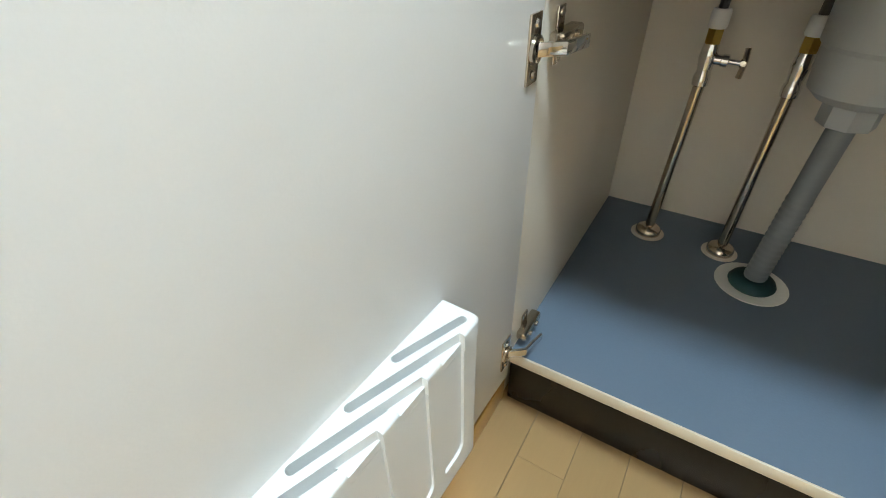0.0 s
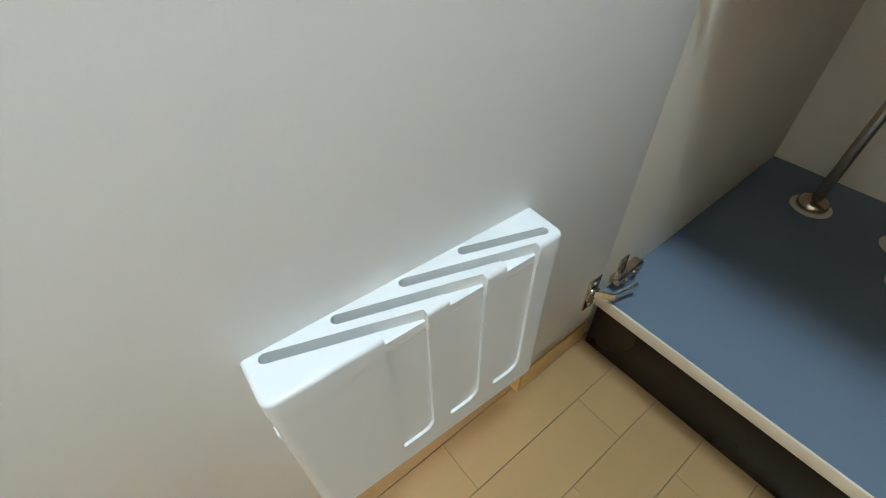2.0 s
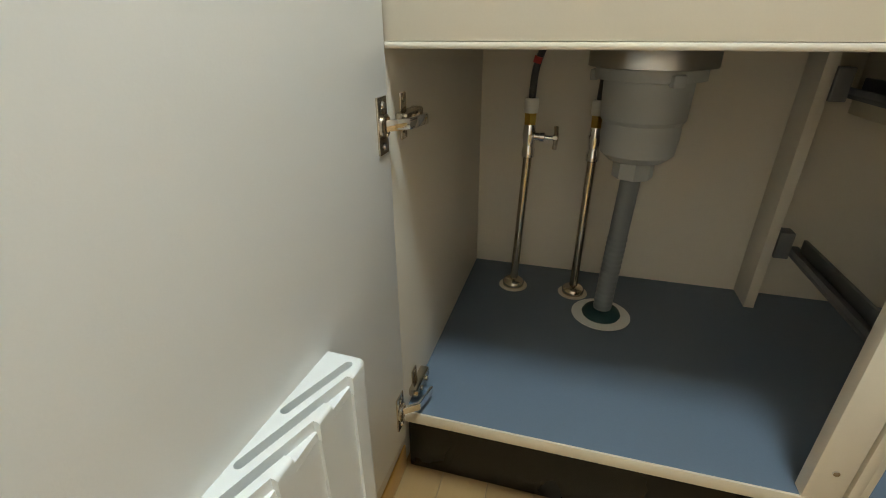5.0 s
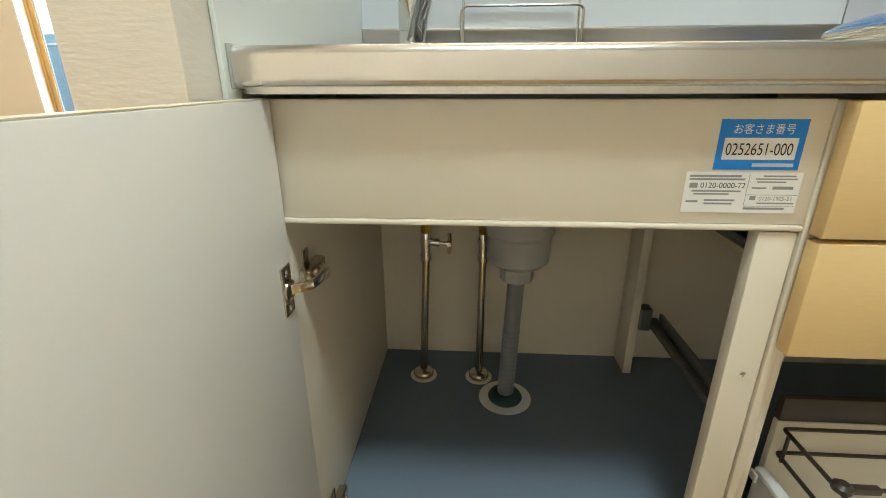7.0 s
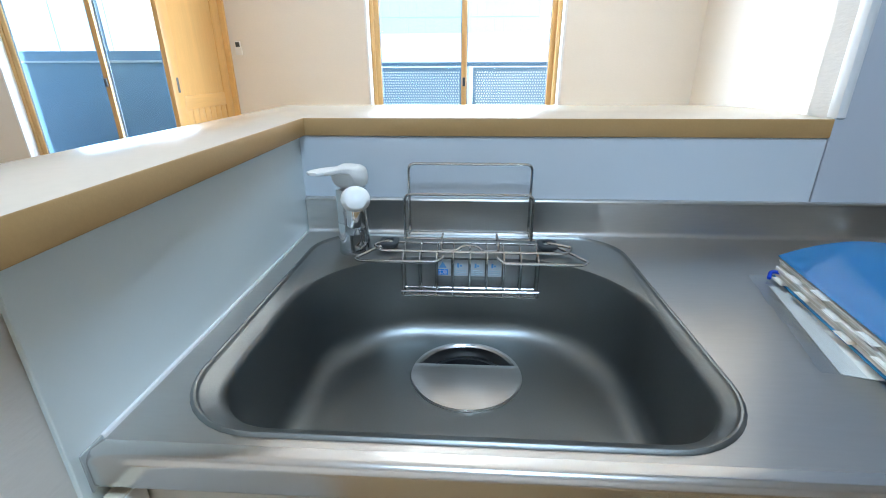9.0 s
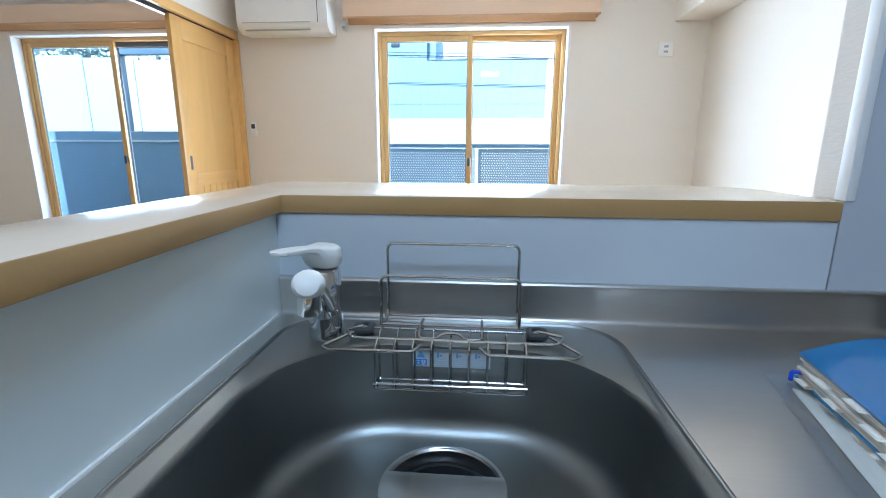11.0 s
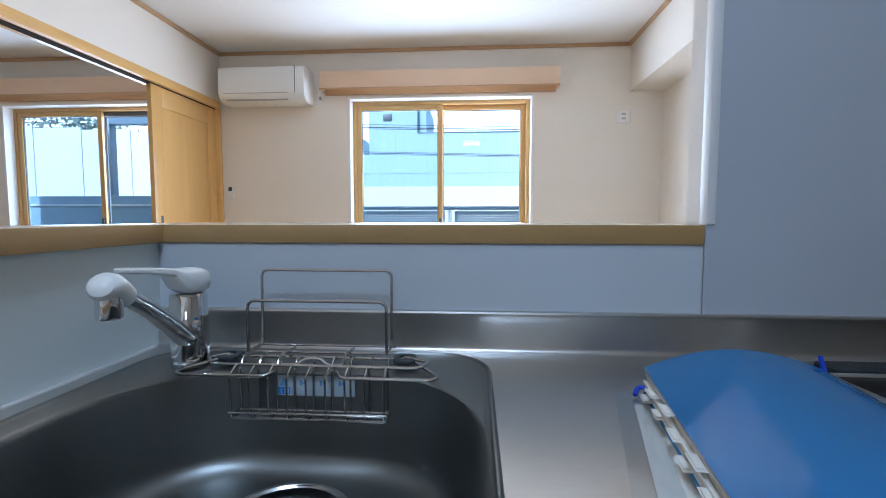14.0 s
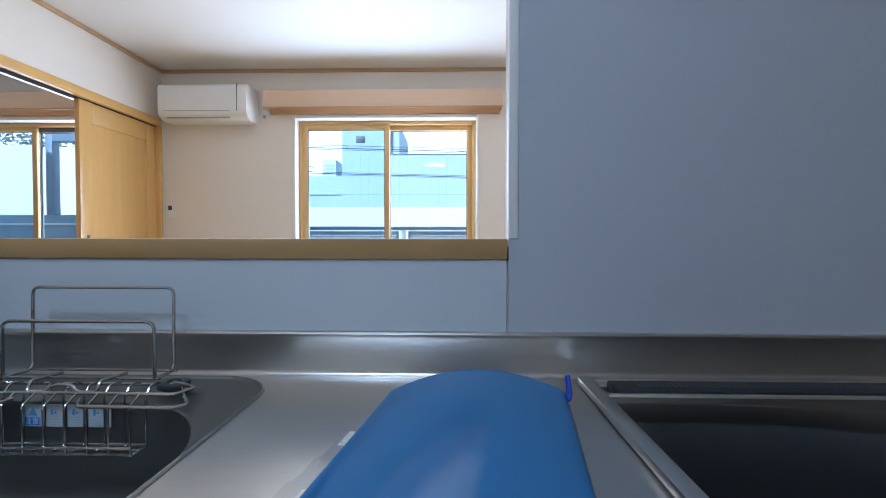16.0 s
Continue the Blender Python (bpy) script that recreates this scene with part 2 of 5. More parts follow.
def tube(a, b, r, r2=None, segs=20, bm=None, bevel=0.0):
    a, b = Vector(a), Vector(b)
    own = bmesh.new()
    bmesh.ops.create_cone(own, cap_ends=True, segments=segs, radius1=r, radius2=r if r2 is None else r2, depth=(b - a).length)
    if bevel:
        rims = [e for e in own.edges if abs(e.verts[0].co.z - e.verts[1].co.z) < 1e-6]
        bmesh.ops.bevel(own, geom=rims, offset=bevel, segments=2, profile=0.5, affect="EDGES")
    m = Matrix.Translation((a + b) / 2) @ (b - a).to_track_quat("Z", "Y").to_matrix().to_4x4()
    bmesh.ops.transform(own, matrix=m, verts=own.verts)
    return join(bm, own)


def turned(profile, at, segs=32, bm=None, axis=(0, 0, 1)):
    """A body of revolution: profile of (radius, height) about an axis through at."""
    own = bmesh.new()
    rings = []
    for r, h in profile:
        rings.append([own.verts.new((r * math.cos(2 * math.pi * k / segs), r * math.sin(2 * math.pi * k / segs), h)) for k in range(segs)])
    for p, q in zip(rings, rings[1:]):
        for k in range(segs):
            own.faces.new((p[k], p[(k + 1) % segs], q[(k + 1) % segs], q[k]))
    for ring, h in ((rings[0], profile[0]), (rings[-1], profile[-1])):
        if h[0] > 1e-5:
            own.faces.new(ring)
    m = Matrix.Translation(at) @ Vector(axis).to_track_quat("Z", "Y").to_matrix().to_4x4()
    bmesh.ops.transform(own, matrix=m, verts=own.verts)
    return join(bm, own)


def rounded(points, fillet, steps=5, closed=False):
    """A polyline with its corners rounded."""
    pts = [Vector(p) for p in points]
    n = len(pts)
    out = []
    for k, p in enumerate(pts):
        if not closed and k in (0, n - 1):
            out.append(p)
            continue
        a, b = pts[k - 1] - p, pts[(k + 1) % n] - p
        d = min(fillet, a.length * 0.49, b.length * 0.49)
        s, e = p + a.normalized() * d, p + b.normalized() * d
        for i in range(steps + 1):
            t = i / steps
            out.append(s * (1 - t) ** 2 + p * 2 * t * (1 - t) + e * t * t)
    return out


def wire(points, r, fillet=0.006, segs=8, bm=None, closed=False):
    """A bent round wire along a polyline."""
    pts = rounded(points, fillet, closed=closed) if fillet else [Vector(p) for p in points]
    own = bmesh.new()
    n = len(pts)
    side = None
    rings = []
    for k, p in enumerate(pts):
        if closed:
            way = (pts[(k + 1) % n] - pts[k - 1]).normalized()
        else:
            way = (pts[min(k + 1, n - 1)] - pts[max(k - 1, 0)]).normalized()
        if side is None:
            side = way.orthogonal().normalized()
        side = (side - way * side.dot(way)).normalized()
        up = way.cross(side)
        rings.append([own.verts.new(p + (side * math.cos(2 * math.pi * j / segs) + up * math.sin(2 * math.pi * j / segs)) * r) for j in range(segs)])
    pairs = list(zip(rings, rings[1:])) + ([(rings[-1], rings[0])] if closed else [])
    for p, q in pairs:
        for j in range(segs):
            own.faces.new((p[j], p[(j + 1) % segs], q[(j + 1) % segs], q[j]))
    if not closed:
        own.faces.new(rings[0])
        own.faces.new(rings[-1])
    return join(bm, own)


def outline(x0, x1, y0, y1, rf, rb, n=10):
    """A rectangle in plan with front corners of radius rf and back corners of radius rb."""
    pts = []
    for cx, cy, r, a0 in ((x1 - rf, y0 + rf, rf, -90), (x1 - rb, y1 - rb, rb, 0), (x0 + rb, y1 - rb, rb, 90), (x0 + rf, y0 + rf, rf, 180)):
        for k in range(n + 1):
            a = radians(a0 + 90 * k / n)
            pts.append((cx + r * math.cos(a), cy + r * math.sin(a)))
    return pts


def loft(rings, bm=None, cap_first=False, cap_last=True, material_index=0):
    own = bmesh.new()
    rows = [[own.verts.new(p) for p in ring] for ring in rings]
    n = len(rows[0])
    for p, q in zip(rows, rows[1:]):
        for k in range(n):
            own.faces.new((p[k], p[(k + 1) % n], q[(k + 1) % n], q[k])).material_index = material_index
    if cap_first:
        own.faces.new(rows[0])
    if cap_last:
        own.faces.new(rows[-1])
    return join(bm, own)


def prism(poly, z0, z1, bevel=0.0, bm=None):
    own = bmesh.new()
    low = [own.verts.new((x, y, z0)) for x, y in poly]
    top = [own.verts.new((x, y, z1)) for x, y in poly]
    own.faces.new(low)
    own.faces.new(top)
    n = len(poly)
    for k in range(n):
        own.faces.new((low[k], low[(k + 1) % n], top[(k + 1) % n], top[k]))
    bmesh.ops.recalc_face_normals(own, faces=own.faces)
    if bevel:
        bmesh.ops.bevel(own, geom=own.edges[:], offset=bevel, segments=2, profile=0.5, affect="EDGES")
    return join(bm, own)


def carve(bm, cutters):
    """The bmesh with each cutter's solid taken out of it."""
    def put(b):
        mesh = bpy.data.meshes.new("tmp")
        bmesh.ops.recalc_face_normals(b, faces=b.faces)
        b.to_mesh(mesh)
        b.free()
        return new("tmp", mesh)
    body = put(bm)
    tools = [put(c) for c in cutters]
    for tool in tools:
        mod = body.modifiers.new("cut", "BOOLEAN")
        mod.operation, mod.object, mod.solver = "DIFFERENCE", tool, "EXACT"
    graph = bpy.context.evaluated_depsgraph_get()
    graph.update()
    out = bmesh.new()
    out.from_mesh(body.evaluated_get(graph).to_mesh())
    for ob in (body, *tools):
        mesh = ob.data
        bpy.data.objects.remove(ob)
        bpy.data.meshes.remove(mesh)
    return out


def writing(text, height, m, mat, parent, name="lettering", thick=0.0):
    """Flat letters of the built-in font, their lower left corner at the pose m."""
    curve = bpy.data.curves.new("tmp", "FONT")
    curve.body, curve.size, curve.extrude = text, height, thick
    ob = new("tmp", curve)
    graph = bpy.context.evaluated_depsgraph_get()
    graph.update()
    bm = bmesh.new()
    bm.from_mesh(ob.evaluated_get(graph).to_mesh())
    bpy.data.objects.remove(ob)
    bpy.data.curves.remove(curve)
    bmesh.ops.transform(bm, matrix=m, verts=bm.verts)
    return part(name, bm, mat, parent)

# ---- large structure ----
FAR, PART, RIGHT, CEIL = 4.15, -1.89, 1.92, 2.522
BACK, EAST, WEST = -2.0, 3.2, -5.0
SPLASH, SIDE, TALL = 0.945, -0.185, 0.739


def wall(name, spans, mat, label):
    bm = None
    for s in spans:
        bm = block(*s, bm=bm)
    return structure(name, bm, mat, label, "wall")


# far wall with the two window openings
W1 = (-0.738, 0.862, 0.275, 2.12)
W2 = (-3.986, -2.250, 0.275, 2.115)
D = 0.17
wall("wall_far", [(WEST, W2[0], FAR, FAR + D, 0, CEIL), (W2[0], W2[1], FAR, FAR + D, 0, W2[2]), (W2[0], W2[1], FAR, FAR + D, W2[3], CEIL),
                  (W2[1], W1[0], FAR, FAR + D, 0, CEIL), (W1[0], W1[1], FAR, FAR + D, 0, W1[2]), (W1[0], W1[1], FAR, FAR + D, W1[3], CEIL),
                  (W1[1], RIGHT, FAR, FAR + D, 0, CEIL)], WALLPAPER, "cream wallpapered outer wall with two windows")
wall("wall_right", [(RIGHT, RIGHT + 0.12, 1.02, FAR + D, 0, CEIL)], WALLPAPER, "cream wallpapered side wall of the living room")
wall("wall_partition", [(PART - 0.11, PART, BACK, 0.78, 0, CEIL), (PART - 0.11, PART, 0.78, FAR, 2.075, CEIL), (PART - 0.11, PART, 4.12, FAR, 0, 2.075)],
     WALLPAPER, "cream wallpapered partition with a wide sliding door opening")
wall("wall_kitchen_tall", [(TALL + 0.004, EAST, SPLASH + 0.006, 1.02, 0, CEIL)], WALLPAPER, "wallpapered wall behind the hob")
wall("wall_kitchen_low", [(-0.292, TALL + 0.004, SPLASH + 0.006, 1.02, 0, 1.033), (-0.292, SIDE - 0.006, 0.318, SPLASH + 0.006, 0, 1.033)], WALLPAPER, "low wallpapered wall round the sink")
# Two unseen walls added to close the kitchen, set back to weaken bounced light.
wall("wall_back", [(WEST, EAST, BACK - 0.12, BACK, 0, CEIL)], WALLPAPER, "unseen cream wall added behind the kitchen")
wall("wall_east", [(EAST, EAST + 0.12, BACK, 1.02, 0, CEIL)], WALLPAPER, "unseen cream end wall added to close the kitchen")
wall("wall_west", [(WEST - 0.12, WEST, BACK, FAR + D, 0, CEIL)], WALLPAPER, "cream wallpapered wall of the side room")
structure("beam", block(1.650, RIGHT - 0.002, 1.022, FAR - 0.002, 2.125, CEIL - 0.002), WALLPAPER, "boxed wallpapered beam under the ceiling", "beam")
structure("ceiling", block(WEST - 0.12, EAST + 0.12, BACK - 0.12, FAR + D, CEIL, CEIL + 0.1), CEILING, "off-white papered ceiling", "ceiling")

# window reveals
for name, (x0, x1, z0, z1) in (("trim_1", W1), ("trim_2", W2)):
    bm = None
    for s in ((x0 - 0.002, x0 + 0.02, FAR - 0.008, FAR + 0.13, z0, z1), (x1 - 0.02, x1 + 0.002, FAR - 0.008, FAR + 0.13, z0, z1),
              (x0 + 0.02, x1 - 0.02, FAR - 0.008, FAR + 0.13, z1 - 0.02, z1 + 0.002), (x0 - 0.03, x1 + 0.03, FAR - 0.02, FAR + 0.13, z0 - 0.02, z0 + 0.004)):
        bm = block(*s, bevel=0.002, bm=bm)
    structure(name, bm, REVEAL, "white window reveal and sill", "trim")

# crown mouldings
bm = block(PART, 1.650, FAR - 0.022, FAR - 0.001, CEIL - 0.03, CEIL - 0.001, 0.004)
block(PART + 0.001, PART + 0.022, BACK, FAR - 0.022, CEIL - 0.03, CEIL - 0.001, 0.004, bm=bm)
block(1.628, 1.649, 1.07, FAR - 0.022, CEIL - 0.03, CEIL - 0.001, 0.004, bm=bm)
block(WEST, PART - 0.11, FAR - 0.022, FAR - 0.001, CEIL - 0.03, CEIL - 0.001, 0.004, bm=bm)
block(PART - 0.132, PART - 0.111, BACK, FAR - 0.022, CEIL - 0.03, CEIL - 0.001, 0.004, bm=bm)
structure("trim_3", bm, TRIM, "thin brown wooden crown moulding", "trim")
bm = block(-0.1905, -0.1865, 0.3125, 0.462, 0.0, 0.05, 0.0015)
block(-0.298, -0.1865, 0.306, 0.312, 0.0, 0.06, 0.002, bm=bm)
block(WEST, PART - 0.121, FAR - 0.012, FAR - 0.0005, 0.0, 0.09, 0.002, bm=bm)
block(PART + 0.013, RIGHT - 0.001, FAR - 0.012, FAR - 0.0005, 0.0, 0.09, 0.002, bm=bm)
structure("baseboard", bm, PINE, "light wooden baseboard along the walls", "baseboard")

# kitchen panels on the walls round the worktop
structure("trim_4", block(SIDE - 0.005, SIDE, 0.370, SPLASH + 0.005, 0.80, 1.0335, 0.0008, 1), LITPANEL, "glossy white wall panel beside the sink", "panel")
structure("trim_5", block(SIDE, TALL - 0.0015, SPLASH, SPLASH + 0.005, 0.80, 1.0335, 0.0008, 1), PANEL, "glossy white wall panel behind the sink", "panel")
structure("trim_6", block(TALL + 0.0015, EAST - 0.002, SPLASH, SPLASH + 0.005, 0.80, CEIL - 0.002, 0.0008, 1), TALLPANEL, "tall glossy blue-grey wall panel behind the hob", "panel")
structure("trim_7", block(TALL + 0.0005, TALL + 0.0155, SPLASH - 0.003, SPLASH + 0.022, 1.0665, CEIL - 0.002, 0.002), REVEAL, "white corner trim of the tall wall", "trim")

# floor: base, then boards
floor = structure("floor", block(WEST - 0.12, EAST + 0.12, BACK - 0.12, FAR + D, -0.12, -0.004), JOINT, "cream wooden board floor", "floor")

# windows: wood-look sliding sashes


def sliding_window(name, x0, x1, y, z0, z1, outer_mat):
    """Two sashes in a frame: the first slides in front of the second."""
    win = thing(name, ((x0 + x1) / 2, y, z0), "wood-look sliding window with two clear panes", "window", "", "structure")
    f = 0.032
    bm = None
    for s in ((x0, x0 + f, y, y + 0.08, z0, z1), (x1 - f, x1, y, y + 0.08, z0, z1), (x0 + f, x1 - f, y, y + 0.08, z1 - f, z1), (x0 + f, x1 - f, y, y + 0.08, z0, z0 + f)):
        bm = block(*s, bevel=0.003, bm=bm)
    part("window_frame", bm, SASH, win)
    mid = (x0 + x1) / 2
    for a, b, yy, m, pane_mat in ((x0 + f, mid + 0.022, y + 0.008, SASH, TINTED), (mid - 0.022, x1 - f, y + 0.042, outer_mat, CLEAR)):
        w = 0.044
        bm = None
        for s in ((a, a + w, yy, yy + 0.03, z0 + f, z1 - f), (b - w, b, yy, yy + 0.03, z0 + f, z1 - f), (a + w, b - w, yy, yy + 0.03, z1 - f - w, z1 - f), (a + w, b - w, yy, yy + 0.03, z0 + f, z0 + f + w)):
            bm = block(*s, bevel=0.003, bm=bm)
        sash = part("sash", bm, m, win)
        pane = part("pane", block(a + w - 0.004, b - w + 0.004, yy + 0.013, yy + 0.017, z0 + f + w - 0.004, z1 - f - w + 0.004), pane_mat, sash)
        pane.visible_shadow = False
        g, bm = 0.006, None
        for q in ((a + w, a + w + g, z0 + f + w, z1 - f - w), (b - w - g, b - w, z0 + f + w, z1 - f - w), (a + w + g, b - w - g, z0 + f + w, z0 + f + w + g), (a + w + g, b - w - g, z1 - f - w - g, z1 - f - w)):
            bm = block(q[0], q[1], yy + 0.010, yy + 0.020, q[2], q[3], bm=bm)
        part("gasket", bm, SASHDARK, sash, "dark glazing gasket")
    bm = block(mid - 0.012, mid + 0.012, y - 0.012, y + 0.008, 1.0, 1.07, 0.004)
    part("crescent_lock", bm, DARKPLASTIC, win, "dark crescent lock")
    return win


sliding_window("window_1", W1[0] + 0.02, W1[1] - 0.02, FAR + 0.085, W1[2] + 0.004, W1[3] - 0.02, SASH)
sliding_window("window_2", W2[0] + 0.02, W2[1] - 0.02, FAR + 0.085, W2[2] + 0.004, W2[3] - 0.02, SASHDARK)
# sliding door of the partition, pushed to the far end of its opening


def sliding_leaf(name, DY0, DY1, DX0, DX1, DZ, pull_y):
    """A framed pine door leaf with a tall panel above and a boarded panel below."""
    door = thing(name, ((DX0 + DX1) / 2, (DY0 + DY1) / 2, 0.0), "honey-coloured pine sliding door, slid open", "door", "", "structure")
    for y0, y1 in ((DY0, DY0 + 0.115), (DY1 - 0.115, DY1)):
        part("stile", block(DX0, DX1, y0, y1, 0.01, DZ, 0.003), PINE, door)
    for z0, z1 in ((DZ - 0.16, DZ), (0.870, 0.965), (0.01, 0.20)):
        part("rail", block(DX0 + 0.0005, DX1 - 0.0005, DY0 + 0.115, DY1 - 0.115, z0, z1, 0.003), PINEX, door)
    part("panel", block(DX0 + 0.010, DX1 - 0.010, DY0 + 0.11, DY1 - 0.11, 0.96, DZ - 0.155), PINE, door)
    for k in range(7):
        w = (DY1 - DY0 - 0.23) / 7
        a = DY0 + 0.115 + w * k
        part("board", block(DX0 + 0.009, DX1 - 0.008, a + 0.002, a + w - 0.002, 0.195, 0.875, 0.004), PINE, door)
    part("pull", block(DX1 - 0.001, DX1 + 0.003, pull_y - 0.012, pull_y + 0.012, 0.99, 1.09, 0.002), SASHDARK, door, "dark recessed finger pull")


sliding_leaf("door_1", 3.305, 4.100, PART - 0.06, PART - 0.026, 2.04, 3.37)
bm = block(PART - 0.12, PART + 0.012, 0.78, 4.12, 2.03, 2.094, 0.003)
block(PART - 0.12, PART + 0.012, 4.102, 4.135, 0.0, 2.0295, 0.003, bm=bm)
block(PART - 0.12, PART + 0.012, 0.76, 0.795, 0.0, 2.0295, 0.003, bm=bm)
structure("trim_8", bm, PINEX, "pine frame of the sliding door opening", "trim")
structure("trim_9", block(PART - 0.066, PART - 0.020, 0.80, 4.10, 2.022, 2.033), TRACK, "dark sliding door track under the lintel", "trim")

# L-shaped bar top on the low wall
RAD = 0.11
corner = [(TALL - 0.001 - RAD + RAD * math.cos(radians(a)), 1.245 - RAD + RAD * math.sin(radians(a))) for a in range(0, 91, 9)]
left = [(-0.312 + 0.05 - 0.05 * math.sin(radians(a)), 1.245 - 0.05 + 0.05 * math.cos(radians(a))) for a in range(0, 91, 15)]
poly = [(-0.152, 0.300), (-0.172, 0.941), (TALL - 0.001, 0.941)] + corner + left + [(-0.312, 0.300)]
bm = prism(poly, 1.034, 1.066, 0.002)
for f in bm.faces:
    f.material_index = 0 if abs(f.normal.z) > 0.8 else 1
bar = tagged(link("bar_counter", bm, [BARTOP, BAREDGE]), "L-shaped breakfast bar top with tan laminate edge", "bar top")
bar["kind"] = "structure"

# ---- outside ----
structure("ground", block(-150, 150, 6.5, 400, -3.2, -3.0), ASPHALT, "grey street far below the balcony", "ground")
structure("balcony_floor", block(-6, 3, FAR + D, 5.5, -0.12, -0.02), material("balcony_screed", (0.3, 0.31, 0.32), 0.85, vary=0.1), "grey balcony floor", "floor")


def perforated(x0, x1, y, z0, z1, pitch):
    """A sheet with staggered round holes, one square cell round each."""
    verts, faces = [], []
    nz, nx = round((z1 - z0) / pitch), round((x1 - x0) / pitch)
    px, pz, h = (x1 - x0) / nx, (z1 - z0) / nz, pitch * 0.28
    for i in range(nz):
        for j in range(nx):
            cx, cz = x0 + (j + 0.5) * px, z0 + (i + 0.5) * pz
            s = px * 0.25 * (1 if i % 2 else -1)
            base = len(verts)
            for dx, dz in ((-1, -1), (0, -1), (1, -1), (1, 0), (1, 1), (0, 1), (-1, 1), (-1, 0)):
                verts.append((cx + dx * px / 2, y, cz + dz * pz / 2))
            for k in range(8):
                a = radians(225 + 45 * k)
                verts.append((cx + s * 0.6 + h * math.cos(a), y, cz + h * math.sin(a)))
            for k in range(8):
                faces.append((base + k, base + (k + 1) % 8, base + 8 + (k + 1) % 8, base + 8 + k))
    mesh = bpy.data.meshes.new("perforated_panel")
    mesh.from_pydata(verts, [], faces)
    bm = bmesh.new()
    bm.from_mesh(mesh)
    bpy.data.meshes.remove(mesh)
    return bm


RY = 5.33
rail = thing("balcony_railing", (0.2, RY, 0.0), "dark grey balcony railing with perforated metal panels", "railing", "", "structure")
part("top_rail", block(-2.6, 2.6, RY - 0.03, RY + 0.03, 1.160, 1.202, 0.006), RAILGREY, rail)
for a, b in ((-2.5, -1.36), (-1.25, 0.03), (0.14, 1.42), (1.53, 2.5)):
    panel = part("perforated_panel", perforated(a + 0.03, b - 0.03, RY, 0.15, 1.115, 0.027), RAILGREY, rail)
    bm = None
    for s in ((a, a + 0.03, 0.12, 1.15), (b - 0.03, b, 0.12, 1.15), (a + 0.03, b - 0.03, 0.12, 0.15), (a + 0.03, b - 0.03, 1.115, 1.15)):
        bm = block(s[0], s[1], RY - 0.015, RY + 0.015, s[2], s[3], bm=bm)
    part("panel_frame", bm, RAILGREY, rail)
for x in (-1.305, 0.085, 1.475):
    part("post", block(x - 0.022, x + 0.022, RY - 0.022, RY + 0.022, -0.02, 1.160, 0.003), FENCE, rail, "pale post")
structure("balcony_wall", block(-6, -2.6, RY - 0.06, RY + 0.06, -0.02, 1.33, 0.01), BALCONY, "dark blue-grey balcony parapet", "wall")
structure("balcony_side_wall", block(-2.62, -2.50, FAR + D, RY - 0.06, -0.02, 1.33, 0.01), BALCONY, "dark blue-grey balcony side wall", "wall")
part("coping", block(-6, -2.63, RY - 0.085, RY - 0.0605, 1.21, 1.232, 0.003), FENCE, bpy.data.objects["balcony_wall"], "pale ledge strip")
scr = thing("balcony_partition", (-3.2, RY - 0.1, 0.0), "dark metal frame above the parapet", "frame", "", "structure")
for s in ((-3.97, -3.89, 1.33, 2.30), (-2.64, -2.56, 1.33, 2.30)):
    part("post", block(s[0], s[1], RY - 0.05, RY + 0.05, s[2], s[3], 0.005), RAILGREY, scr)
part("beam", block(-3.97, -2.56, RY - 0.049, RY + 0.049, 2.16, 2.2995, 0.005), RAILGREY, scr)

fence = thing("site_fence", (-9, 9.0, -3.0), "pale metal sheet fence with upright joints", "fence", "", "structure")
for k in range(12):
    x = -16.0 + k * 1.05
    part("sheet", block(x, x + 1.03, 9.0, 9.04, -3.0, 3.25 - 0.05 * k, 0.004), FENCE, fence)

house = thing("apartment_building", (0, 22, -3.0), "pale blue-grey building with panel joints and white parapet", "building", "", "structure")
part("wall", block(-4.25, 2.75, 20.0, 30, -3.0, 4.72), FACADE, house)
part("wing", block(-14, -4.252, 20.05, 30, -3.0, 3.80), FACADE, house)
part("tower", block(-4.25, -2.14, 20.002, 24, 4.722, 7.2), FACADE, house)
part("tower_annex", block(-2.138, -1.78, 20.3, 24, 4.722, 6.1), FACADE, house)
part("parapet", block(-14, 9, 17.0, 17.3, -3.0, 2.22), FACADE2, house, "white wall in front of the building")
part("window", block(-3.62, -3.25, 19.95, 20.0, 5.24, 5.53, 0.02), SASHDARK, house)
part("roof_hut", block(-5.2, -4.6, 20.3, 21.5, 3.80, 4.56), FENCE, house)
for z in (3.93, 4.08, 4.23):
    part("hut_slat", block(-5.1, -4.65, 20.27, 20.30, z, z + 0.10), FACADE, house)
for x in np.arange(-13.3, 2.7, 0.34):
    y = 20.0 if x > -4.25 else 20.05
    part("panel_joint", block(x, x + 0.010, y - 0.006, y + 0.001, 2.22, 2.978 if x < -4.25 else 4.70), SEAMGREY, house)
part("band", block(-14, 2.74, 19.985, 20.06, 2.98, 3.0), SEAMGREY, house)
part("roof_edge", block(-2.1, 2.8, 19.95, 20.3, 4.722, 4.75), SEAMGREY, house)
hut = thing("roof_stair", (-5.5, 20.2, 3.80), "thin metal roof stair railing", "railing", "", "structure")
bm = None
for k in range(6):
    bm = tube((-6.6 + 0.2 * k, 20.1, 3.80), (-6.6 + 0.2 * k, 20.1, 4.60 - 0.08 * k), 0.015, segs=6, bm=bm)
tube((-6.65, 20.1, 4.62), (-5.55, 20.1, 4.18), 0.018, segs=6, bm=bm)
